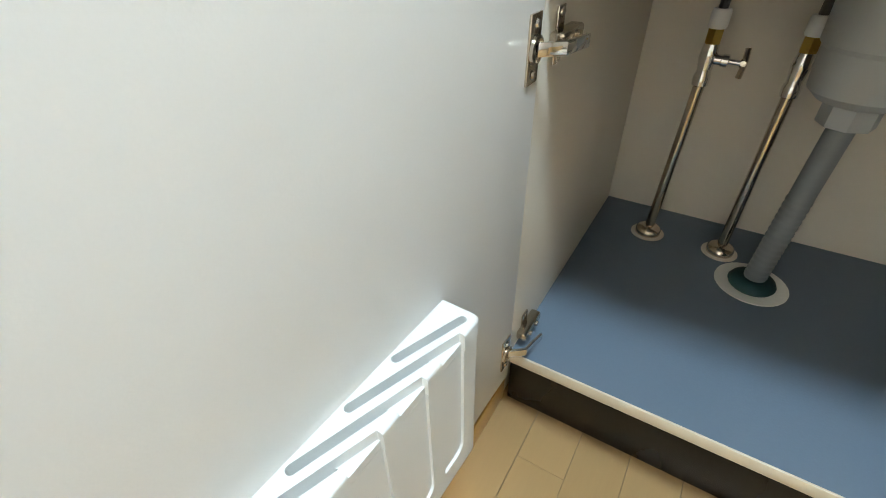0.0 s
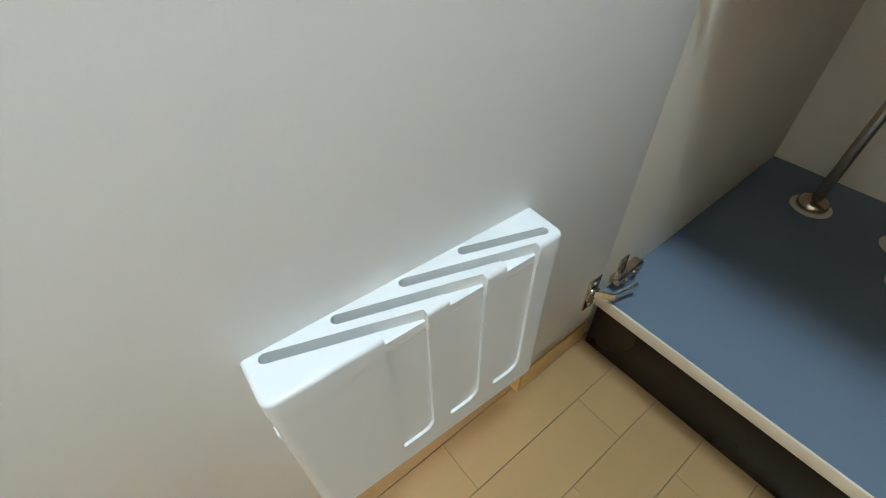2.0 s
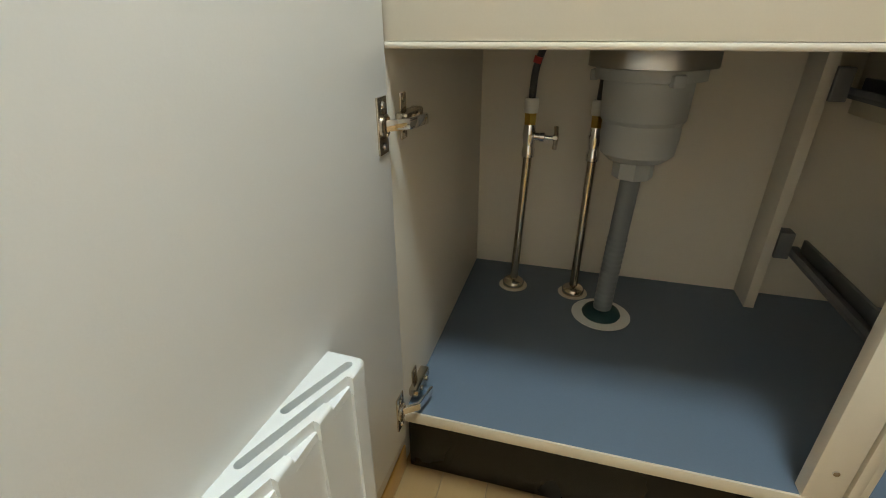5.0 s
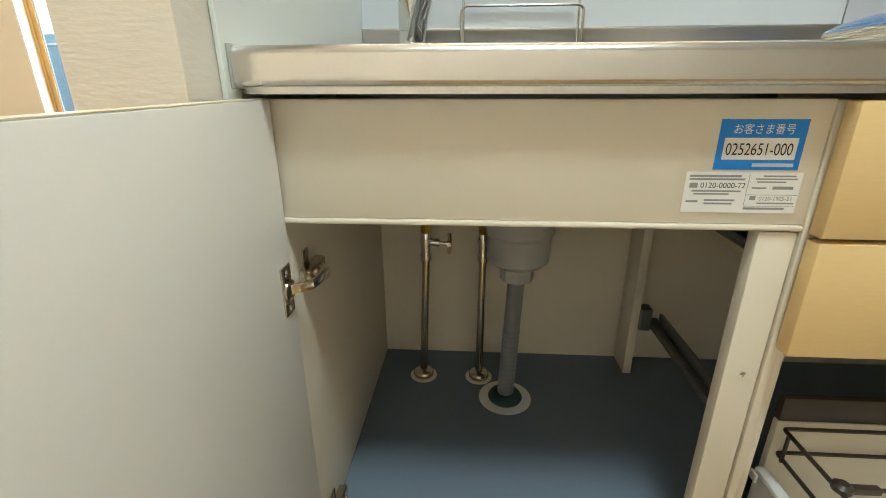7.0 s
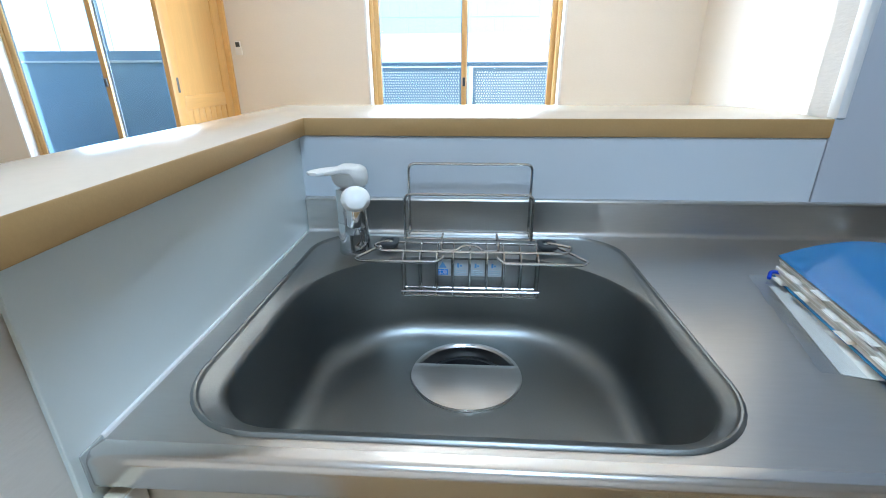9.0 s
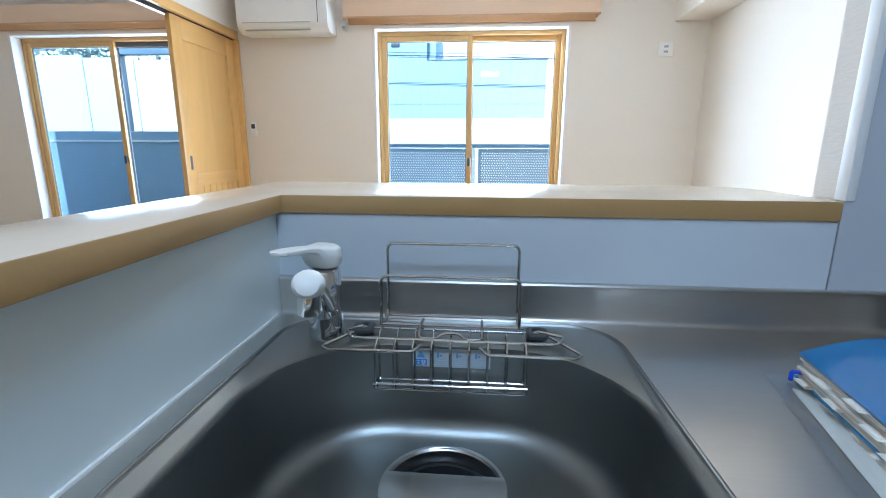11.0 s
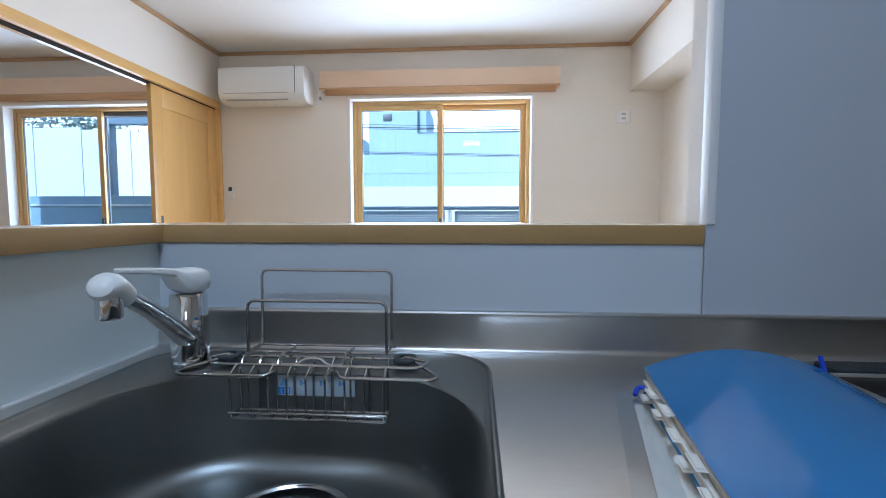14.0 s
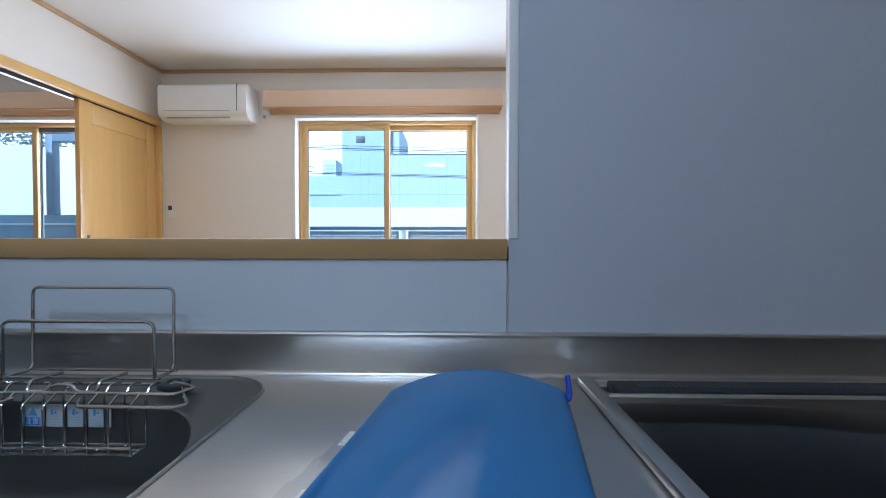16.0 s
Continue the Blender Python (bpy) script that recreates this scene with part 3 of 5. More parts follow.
tube((-6.65, 20.1, 4.27), (-5.55, 20.1, 3.98), 0.018, segs=6, bm=bm)
part("stair_rail", bm, CABLE, hut)
structure("backdrop", block(-260, 260, 150, 150.5, -20, 160), HAZE, "bright hazy white sky", "backdrop")
cables = thing("overhead_cables", (0, 12, 3.2), "black overhead power cables", "cable", "", "structure")
for z, r, y in ((3.36, 0.011, 12.0), (3.44, 0.007, 12.05), (3.32, 0.007, 12.0), (2.70, 0.010, 12.0), (2.76, 0.006, 12.2), (2.67, 0.005, 12.0)):
    pts = [(-16 + 2 * k, y, z - 0.028 * (-16 + 2 * k + 0.6)) for k in range(19)]
    part("cable", wire(pts, r, 0, 6), CABLE, cables)
bm = None
for k in range(70):
    x = -7 + 0.2 * k
    h = -0.028 * (x + 0.6)
    bm = tube((x, 12.0, 3.32 + h), (x + 0.08, 12.05, 3.44 + h), 0.006, segs=5, bm=bm)
part("cable_hanger", bm, CABLE, cables)
tree = thing("tree", (-10.5, 12.5, -3.0), "leafy dark green tree behind the fence", "tree", "", "structure")
part("trunk", turned([(0.16, 0), (0.11, 3), (0.05, 5.6)], (-10.5, 12.5, -3.0), 10), TRIM, tree)
rng = random.Random(4)
verts, faces = [], []
for k in range(2600):
    a, b, r = rng.uniform(0, 6.28), rng.uniform(-1, 1), rng.random() ** 0.4
    lump = 1 + 0.35 * math.sin(3 * a + 2 * b)
    c = Vector((-10.5 + 2.1 * lump * r * math.cos(a) * math.sqrt(1 - b * b), 12.5 + 1.8 * lump * r * math.sin(a) * math.sqrt(1 - b * b), 3.0 + 1.3 * lump * r * b))
    u = Vector((rng.gauss(0, 1), rng.gauss(0, 1), rng.gauss(0, 1))).normalized()
    v = u.orthogonal().normalized()
    s = rng.uniform(0.05, 0.1)
    i = len(verts)
    verts += [c - u * s, c + v * s * 0.5, c + u * s, c - v * s * 0.5]
    faces.append((i, i + 1, i + 2, i + 3))
mesh = bpy.data.meshes.new("crown")
mesh.from_pydata(verts, [], faces)
bm = bmesh.new()
bm.from_mesh(mesh)
part("crown", bm, FOLIAGE, tree, smooth=False)

# ---- sink cabinet ----
CL, CR, CF, CB = -0.163, 0.380, 0.408, 0.920
DECK, TOPZ, NOSE = 0.186, 0.853, 0.380
cab = thing("sink_cabinet", (0.12, 0.66, 0.0), "cream laminate sink cabinet standing open above a black plinth", "cabinet")
part("side_panel", block(-0.181, CL, CF, CB + 0.02, 0.1725, 0.80, 0.001), LAMINATE, cab)
part("back_panel", block(CL, 1.284, CB, CB + 0.012, 0.16, 0.80), LAMINATE, cab)
shelf = part("cabinet_floor", block(CL, 1.284, CF + 0.004, CB, DECK - 0.018, DECK), CABFLOOR, cab, "blue-grey cabinet floor sheet")
part("edge_band", block(CL, 1.284, CF, CF + 0.0035, DECK - 0.0185, DECK + 0.001, 0.001), EDGE, shelf, "cream edge band")
part("plinth", block(-0.181, 2.30, 0.464, 0.476, 0.0005, DECK - 0.0195, 0.002), PLINTH, cab, "glossy black plinth")
apron = part("apron", block(CL - 0.016, CR + 0.002, CF, CF + 0.018, 0.683, 0.806, 0.001), LAMINATE, cab)
part("apron_lip", block(CL - 0.016, CR + 0.002, CF - 0.003, CF + 0.020, 0.676, 0.6825, 0.0025), LAMINATE, apron)
post = part("front_post", block(0.341, CR, CF + 0.0005, CF + 0.019, DECK + 0.001, 0.674, 0.001), LAMINATE, cab)
part("post_edge", block(CR + 0.003, CR + 0.016, CF - 0.001, CF + 0.03, DECK + 0.001, 0.806, 0.004), LAMINATE, cab)
part("post_return", block(CR + 0.017, CR + 0.028, CF + 0.006, CF + 0.03, DECK + 0.001, 0.806, 0.002), LAMINATE, cab)
part("back_post", block(0.398, 0.416, 0.850, CB, DECK + 0.0005, 0.80, 0.001), LAMINATE, cab)
for z in (0.590, 0.308):
    bm = block(0.441, 0.469, 0.52, 0.885, z, z + 0.006, 0.001)
    block(0.462, 0.469, 0.52, 0.86, z + 0.006, z + 0.030, 0.001, bm=bm)
    block(0.441, 0.446, 0.52, 0.86, z + 0.006, z + 0.016, 0.001, bm=bm)
    slide = part("slide_rail", bm, GALV, cab, "grey metal drawer slide")
    part("bracket", block(0.4165, 0.441, 0.845, 0.875, z - 0.006, z + 0.046, 0.002), GALV, slide)
for z in (0.235, 0.50):
    part("screw", turned([(0.0, 0.0), (0.004, 0.0), (0.0035, 0.0015), (0.0, 0.002)], (0.362, CF, z), 12, axis=(0, -1, 0)), CHROME, post)

# cabinet door, swung open against the low wall
DXI = -0.161
SWING = Matrix.Translation((DXI, 0.405, 0)) @ Matrix.Rotation(radians(-2.6), 4, "Z") @ Matrix.Translation((-DXI, -0.405, 0))


def swung(bm):
    bmesh.ops.transform(bm, matrix=SWING, verts=bm.verts)
    return bm


cdoor = part("door", swung(block(DXI - 0.018, DXI, -0.185, 0.405, 0.142, 0.806, 0.0015)), DOORSKIN, cab, "off-white inside of the open cabinet door")
part("door_front", swung(block(DXI - 0.0195, DXI - 0.0182, -0.185, 0.405, 0.142, 0.806)), DRAWER, cdoor, "tan front of the door")
part("top_edge", swung(block(DXI - 0.018, DXI - 0.001, -0.184, 0.404, 0.8062, 0.8072)), EDGE, cdoor, "cream edge band")


def hinge(z):
    h = part("hinge", block(DXI - 0.0015, DXI + 0.0010, 0.376, 0.3995, z - 0.029, z + 0.029, 0.0005), NICKEL, cab, "nickel cup hinge")
    part("cup", turned([(0.0, 0), (0.0125, 0), (0.0125, 0.003), (0.010, 0.004), (0.009, 0.001), (0, 0.001)], (DXI + 0.0015, 0.387, z), 20, axis=(1, 0, 0)), NICKEL, h)
    for dz in (-0.021, 0.021):
        part("screw", turned([(0.0, 0), (0.0042, 0), (0.003, 0.002), (0, 0.002)], (DXI + 0.0015, 0.387, z + dz), 12, axis=(1, 0, 0)), CHROME, h)
    pts = [(DXI + 0.003, 0.389, z), (DXI + 0.022, 0.404, z), (DXI + 0.030, 0.440, z)]
    bm = None
    for p, q in zip(pts, pts[1:]):
        p, q = Vector(p), Vector(q)
        own = block(-0.0022, 0.0022, 0, (q - p).length + 0.002, -0.006, 0.006, 0.001)
        a = math.atan2(-(q - p).x, (q - p).y)
        bmesh.ops.transform(own, matrix=Matrix.Translation(p) @ Matrix.Rotation(a, 4, "Z"), verts=own.verts)
        bm = join(bm, own)
    part("arm", bm, CHROME, h)
    bm = block(CL + 0.0005, CL + 0.016, 0.425, 0.482, z - 0.007, z + 0.007, 0.003)
    block(CL + 0.0004, CL + 0.003, 0.440, 0.458, z - 0.026, z + 0.026, 0.001, bm=bm)
    tube((CL + 0.016, 0.462, z), (CL + 0.019, 0.462, z), 0.004, bm=bm, segs=12)
    tube((CL + 0.016, 0.440, z), (CL + 0.019, 0.440, z), 0.004, bm=bm, segs=12)
    for dz in (-0.020, 0.020):
        tube((CL + 0.002, 0.449, z + dz), (CL + 0.0045, 0.449, z + dz), 0.0045, bm=bm, segs=12)
    part("mounting_plate", bm, NICKEL, h)


hinge(0.604)
hinge(0.208)

# ---- knife holder on the door ----
KX, KY0, KY1, KZ, KB = DXI + 0.0003, 0.002, 0.245, 0.425, 0.222
DEP, LEDGE = 0.039, 0.033
CUTS = (0.0815, 0.133, 0.185)
holder = thing("knife_holder", (KX + 0.02, 0.12, KB), "glossy white plastic knife holder fixed to the cabinet door", "knife holder")


def holder_plan(inset):
    """Plan of the holder with rounded outer corners."""
    pts = [(KX, KY1 - inset, 0), (KX, KY0 + inset, 0), (KX + DEP - inset, KY0 + inset, 0), (KX + DEP - inset, KY1 - inset, 0)]
    turn = rounded(pts, 0.009, 5, True)
    return [(KX, KY1 - inset), (KX, KY0 + inset)] + [(p.x, p.y) for p in turn[12:]]


# slanting slots, open towards the stepped front
tools = []
for k, (y0, y1) in enumerate(((0.016, 0.0805), (0.0645, 0.132), (0.117, 0.184), (0.169, 0.232))):
    a, b = Vector((KX + 0.0066, y0)), Vector((KX + 0.0272, y1))
    w = (b - a).normalized()
    s = Vector((-w.y, w.x)) * 0.0040
    poly = [(b + s * math.cos(t) + w * 0.0040 * math.sin(t)) for t in np.linspace(0, math.pi, 11)] + [(a - s * math.cos(t) - w * 0.0040 * math.sin(t)) for t in np.linspace(0, math.pi, 11)]
    tools.append(prism([(p.x, p.y) for p in poly], KZ - 0.07, KZ + 0.02))
    if k < 3:
        # low shelf between the slot's back wall and the front
        c = CUTS[k]
        on = lambda y: (b + s).x + (y - (b + s).y) * w.x / w.y
        end = KX + DEP - 0.0035
        tip = (b + s).y + (end - (b + s).x) * w.y / w.x
        tip = min(tip, c + LEDGE)
        tools.append(prism([(KX + DEP + 0.02, c), (on(c - 0.002) + 0.0075, c), (on(c - 0.004) + 0.0005, c - 0.003), (on(tip), tip), (end, c + LEDGE), (KX + DEP + 0.02, c + LEDGE + 0.0015)], KZ - 0.011, KZ + 0.02))
cap = prism(holder_plan(0.0), KZ - 0.0195, KZ, 0.0)
rims = [e for e in cap.edges if min(v.co.z for v in e.verts) > KZ - 0.001 and max(v.co.x for v in e.verts) > KX + 0.001]
bmesh.ops.bevel(cap, geom=rims, offset=0.0032, segments=4, profile=0.5, affect="EDGES")
for c in CUTS:
    tools.append(prism([(KX + DEP + 0.02, c), (KX + DEP - 0.0035, c), (KX + DEP - 0.0035, c + LEDGE), (KX + DEP + 0.02, c + LEDGE + 0.0015)], KZ - 0.05, KZ - 0.0108))
part("cap", swung(carve(cap, tools)), WHITEPLASTIC, holder)
body = prism(holder_plan(0.0006), KB, KZ - 0.020)
panels = []
for y in CUTS:
    arch = [(y, KZ), (y, KB + 0.030)] + [(y + LEDGE - 0.013 + 0.013 * math.sin(t), KB + 0.043 - 0.013 * math.cos(t)) for t in np.linspace(0.0, math.pi / 2, 9)] + [(y + LEDGE, KZ)]
    c = bmesh.new()
    near = [c.verts.new((KX + DEP + 0.01, p, z)) for p, z in arch]
    deep = [c.verts.new((KX + DEP - 0.0035, p, z)) for p, z in arch]
    c.faces.new(near)
    c.faces.new(deep)
    for k in range(len(arch)):
        c.faces.new((near[k], near[(k + 1) % len(arch)], deep[(k + 1) % len(arch)], deep[k]))
    panels.append(c)
part("body", swung(carve(body, panels)), WHITEPLASTIC, holder)
for y in (KY0 + 0.0005, KY1 - 0.0005):
    part("clip_tab", swung(turned([(0, -0.002), (0.005, -0.002), (0.006, 0.0), (0.005, 0.002), (0, 0.002)], (KX + 0.02, y, KZ - 0.062), 16, axis=(0, 1, 0))), WHITEPLASTIC, holder)

# ---- pipes under the sink ----


def stop_valve(foot, lean, handle):
    x = foot + lean
    v = thing("stop_valve_pipe", (foot, 0.818, DECK), "nickel water pipe with stop valve under the sink", "water pipe", "water pipes under the sink")
    part("flange", turned([(0.030, 0.0), (0.030, 0.0012), (0.024, 0.0016)], (foot, 0.818, DECK + 0.0002), 28), LAMINATE, v, "beige cover ring")
    part("escutcheon", turned([(0.0225, 0.0), (0.0225, 0.008), (0.019, 0.013), (0.012, 0.016), (0.0085, 0.017)], (foot, 0.818, DECK + 0.002), 28), NICKEL, v)
    part("pipe", tube((foot, 0.818, DECK + 0.002), (x, 0.818, 0.475), 0.0082), NICKEL, v)
    body = part("valve_body", turned([(0.009, 0.0), (0.012, 0.002), (0.0125, 0.014), (0.010, 0.022), (0.0115, 0.034), (0.013, 0.044), (0.011, 0.058), (0.010, 0.062)], (x, 0.818, 0.470), 24), CHROME, v)
    part("nut", tube((x, 0.818, 0.532), (x, 0.818, 0.553), 0.0115, segs=6, bevel=0.001), BRASS, v, "brass hexagon nut")
    part("sleeve", turned([(0.0115, 0.0), (0.013, 0.003), (0.013, 0.022), (0.0115, 0.026)], (x, 0.818, 0.553), 20), OFFWHITE, v)
    part("hose", wire([(x, 0.818, 0.578), (x + 0.002, 0.818, 0.63), (x + 0.018, 0.835, 0.68), (x + 0.024, 0.872, 0.74), (x + 0.024, 0.872, 0.84)], 0.0065, 0.02, 10), RUBBERHOSE, v, "black flexible hose")
    if handle:
        part("red_band", tube((x + 0.0035, 0.818, 0.638), (x + 0.0065, 0.8175, 0.648), 0.0072), RED, v)
        part("stem", turned([(0.0085, 0), (0.0075, 0.010), (0.0095, 0.012), (0.0095, 0.020), (0.004, 0.022), (0.004, 0.040)], (x + 0.008, 0.818, 0.511), 16, axis=(1, 0, -0.06)), CHROME, v)
        bm = turned([(0.0, 0), (0.006, 0.0), (0.006, 0.006), (0, 0.006)], (x + 0.044, 0.818, 0.509), 12, axis=(1, 0, 0))
        for k in range(2):
            a = radians(12 + 90 * k)
            d = Vector((0, math.sin(a), math.cos(a))) * 0.021
            c = Vector((x + 0.048, 0.818, 0.509))
            wire([c - d, c + Vector((0.002, 0, 0)), c + d], 0.0042, 0.004, 8, bm=bm)
        part("handle", bm, NICKEL, v, "cross handle")
    return v


stop_valve(-0.060, 0.010, True)
stop_valve(0.066, 0.002, False)

trap = thing("sink_drain", (0.124, 0.742, DECK), "grey plastic sink strainer housing with drain hose", "drain")
part("housing", turned([(0.030, 0.499), (0.044, 0.501), (0.0565, 0.512), (0.059, 0.535), (0.059, 0.560), (0.0635, 0.566), (0.065, 0.615), (0.065, 0.622), (0.079, 0.624), (0.079, 0.640)], (0.130, 0.735, 0), 40), GREYPVC, trap)
for k in range(3):
    a = radians(50 + 120 * k)
    c = Vector((0.130 + 0.080 * math.cos(a), 0.735 + 0.080 * math.sin(a), 0.625))
    own = block(-0.006, 0.006, -0.009, 0.009, -0.006, 0.010, 0.002)
    bmesh.ops.transform(own, matrix=Matrix.Translation(c) @ Matrix.Rotation(a, 4, "Z"), verts=own.verts)
    part("lug", own, GREYPVC, trap)
part("nut", tube((0.130, 0.735, 0.470), (0.130, 0.735, 0.500), 0.032, segs=8, bevel=0.002), GREYPVC, trap, "grey union nut")
a, b = Vector((0.130, 0.735, 0.472)), Vector((0.121, 0.745, DECK + 0.012))
prof = []
L = (a - b).length
for k in range(100):
    prof.append((0.0172 if k % 4 < 2 and k < 60 else 0.0162, L * k / 99))
part("hose", turned(prof, b, 24, axis=(a - b)), GREYHOSE, trap, "grey corrugated drain hose")
part("cover_disc", turned([(0.0, 0.0), (0.055, 0.0), (0.055, 0.0018), (0.02, 0.0022)], (0.121, 0.748, DECK + 0.0002), 40), WHITEPLASTIC, trap, "white floor cover disc")
part("gasket", turned([(0.034, 0.0), (0.036, 0.004), (0.033, 0.010), (0.024, 0.016), (0.017, 0.017)], (0.121, 0.746, DECK + 0.002), 36), DARKGREEN, trap, "dark green rubber gasket")

# ---- notices on the apron ----
AY = CF - 0.0006
AP = pose(0, AY - 0.0003, 0, 90, 0, 0)
note = thing("customer_number_sticker", (0.3225, AY, 0.7390), "bright blue customer number sticker on the apron", "sticker")
part("sheet", block(0.2810, 0.3620, AY, AY + 0.0005, 0.7390, 0.7875), TABBLUE, note)
part("field", block(0.2870, 0.3560, AY - 0.0002, AY, 0.7490, 0.7700), LABELWHITE, note)
writing("お客さま番号", 0.0105, AP @ pose(0.2930, 0.7745, 0) @ Matrix.Diagonal((0.92, 1, 1, 1)), LABELWHITE, note)
writing("0252651-000", 0.0165, AP @ pose(0.2890, 0.7535, 0.0002) @ Matrix.Diagonal((0.7240, 1, 1, 1)), INK, note)
part("small_print", block(0.3175, 0.3565, AY - 0.0002, AY, 0.7420, 0.7455), FACADE, note)
note2 = thing("information_label", (0.3165, AY, 0.6940), "white printed information label on the apron", "label")
part("sheet", block(0.2570, 0.3690, AY, AY + 0.0005, 0.6950, 0.7365), LABELWHITE, note2)
writing("0120-0000-72", 0.0078, AP @ pose(0.2720, 0.7205, 0), INK, note2)
writing("0120-1905-21", 0.0058, AP @ pose(0.3315, 0.7080, 0), GREYINK, note2)
bars = None
for x0, x1, z, hgt in ((0.2605, 0.3105, 0.7315, 0.0022), (0.2605, 0.3145, 0.7285, 0.0018), (0.2615, 0.2695, 0.7205, 0.005), (0.2645, 0.3125, 0.7165, 0.0016), (0.2665, 0.3015, 0.7135, 0.0016), (0.2605, 0.2725, 0.7055, 0.002),
                       (0.2785, 0.3085, 0.7070, 0.0018), (0.2785, 0.3065, 0.7035, 0.0018), (0.3315, 0.3625, 0.7320, 0.0016), (0.3245, 0.3645, 0.7292, 0.0014), (0.3265, 0.3545, 0.7262, 0.0014), (0.3225, 0.3365, 0.7200, 0.0016), (0.3425, 0.3625, 0.7195, 0.003), (0.3225, 0.3285, 0.7085, 0.004), (0.3305, 0.3665, 0.7045, 0.0014), (0.3185, 0.3585, 0.6985, 0.0022)):
    bars = block(x0, x1, AY - 0.0002, AY - 0.0001, z, z + hgt, bm=bars)
part("small_print", bars, GREYINK, note2)
bm = block(0.3180, 0.3184, AY - 0.0002, AY - 0.0001, 0.7020, 0.7350)
block(0.3185, 0.3675, AY - 0.0002, AY - 0.0001, 0.7018, 0.7022, bm=bm)
block(0.3185, 0.3675, AY - 0.0002, AY - 0.0001, 0.7135, 0.7139, bm=bm)
part("rule", bm, GREYINK, note2)

# ---- worktop with sink ----
top = thing("worktop", (1.0, 0.67, TOPZ), "brushed stainless steel worktop with rounded front edge", "worktop")
RIM = (-0.149, 0.393, 0.411, 0.922)
X1 = EAST - 0.001


def rim(d, z, rf=0.092, rb=0.085):
    return [(x, y, z) for x, y in outline(RIM[0] + d, RIM[1] - d, RIM[2] + d, RIM[3] - d, rf - d, rb - d)]


# flat sheet round the sink opening
bm = block(-0.1825, X1, NOSE + 0.0205, 0.9325, TOPZ - 0.018, TOPZ)
hole = prism(outline(RIM[0] + 0.001, RIM[1] - 0.001, RIM[2] + 0.001, RIM[3] - 0.001, 0.091, 0.084), 0.80, 0.90)
part("top_sheet", carve(bm, [hole]), STEEL, top)
# rolled front edge
prof = [(NOSE + 0.0205, TOPZ)]
prof += [(NOSE + 0.009 - 0.009 * math.sin(radians(a)), TOPZ - 0.009 + 0.0105 * math.cos(radians(a))) for a in range(0, 91, 10)]
prof += [(NOSE, TOPZ - 0.026)] + [(NOSE + 0.006 - 0.006 * math.cos(radians(a)), TOPZ - 0.029 - 0.006 * math.sin(radians(a))) for a in range(0, 91, 15)] + [(NOSE + 0.016, TOPZ - 0.035), (NOSE + 0.016, TOPZ - 0.042), (NOSE + 0.0205, TOPZ - 0.042)]
bm = bmesh.new()
rows = [[bm.verts.new((x, y, z)) for y, z in prof] for x in (-0.1825, X1)]
for k in range(len(prof)):
    bm.faces.new((rows[0][k], rows[0][(k + 1) % len(prof)], rows[1][(k + 1) % len(prof)], rows[1][k]))
bm.faces.new(rows[0])
bm.faces.new(rows[1])
part("front_edge", bm, EMBOSSED, top, "embossed rounded front edge")
# upstand at the back
prof = [(0.9325, TOPZ - 0.005), (0.926, TOPZ)] + [(0.926 + 0.009 * math.sin(radians(a)), TOPZ + 0.009 - 0.009 * math.cos(radians(a))) for a in range(15, 91, 15)]
prof += [(0.9352, 0.909), (0.9330, 0.913), (0.9330, 0.918), (0.9355, 0.9208), (0.9445, 0.9215), (0.9445, TOPZ - 0.005)]
bm = bmesh.new()
rows = [[bm.verts.new((x, y, z)) for y, z in prof] for x in (-0.1825, X1)]
for k in range(len(prof)):
    bm.faces.new((rows[0][k], rows[0][(k + 1) % len(prof)], rows[1][(k + 1) % len(prof)], rows[1][k]))
bm.faces.new(rows[0])
bm.faces.new(rows[1])
part("upstand", bm, STEEL, top, "low steel upstand")
part("side_seal", block(SIDE, -0.1805, 0.402, 0.925, TOPZ - 0.002, TOPZ + 0.0035, 0.001), OFFWHITE, top, "white sealant strip")
part("end_cap", block(SIDE, -0.1826, NOSE - 0.002, 0.42, TOPZ - 0.037, TOPZ + 0.003, 0.001), GREYPVC, top, "grey end cap")

sink = thing("sink", (0.13, 0.66, 0.68), "stainless steel sink with rounded bowl set in the worktop", "sink")
BOWL = (-0.124, 0.379, 0.430, 0.838)


def bowl(d, z, dy=0.0, rf=0.075, rb=0.18):
    return [(x, y, z) for x, y in outline(BOWL[0] + d, BOWL[1] - d, BOWL[2] + d, BOWL[3] - d + dy, rf, rb)]


rings = [rim(-0.002, TOPZ + 0.0003), rim(-0.0005, TOPZ + 0.0022), rim(0.0015, TOPZ + 0.003), rim(0.0035, TOPZ + 0.0022), rim(0.005, TOPZ - 0.0005), rim(0.0065, TOPZ - 0.0015)]
rings += [bowl(-0.003, TOPZ - 0.0065), bowl(0.0, TOPZ - 0.009), bowl(0.003, TOPZ - 0.015, 0.004), bowl(0.004, 0.78, 0.006, 0.075, 0.18), bowl(0.006, 0.731, 0.008, 0.08, 0.178)]
for a in range(15, 91, 15):
    rings.append(bowl(0.006 + 0.038 * (1 - math.cos(radians(a))), 0.7285 - 0.038 * math.sin(radians(a)), 0.008, 0.08 - 0.02 * a / 90, 0.178 - 0.02 * a / 90))
rings.append([(0.128 + 0.0885 * (x - 0.13) / math.hypot(x - 0.13, y - 0.62), 0.722 + 0.0885 * (y - 0.62) / math.hypot(x - 0.13, y - 0.62), 0.6895) for x, y, z in bowl(0.06, 0)])
part("bowl", loft(rings, cap_last=False), DARKBOWLSTEEL, sink)
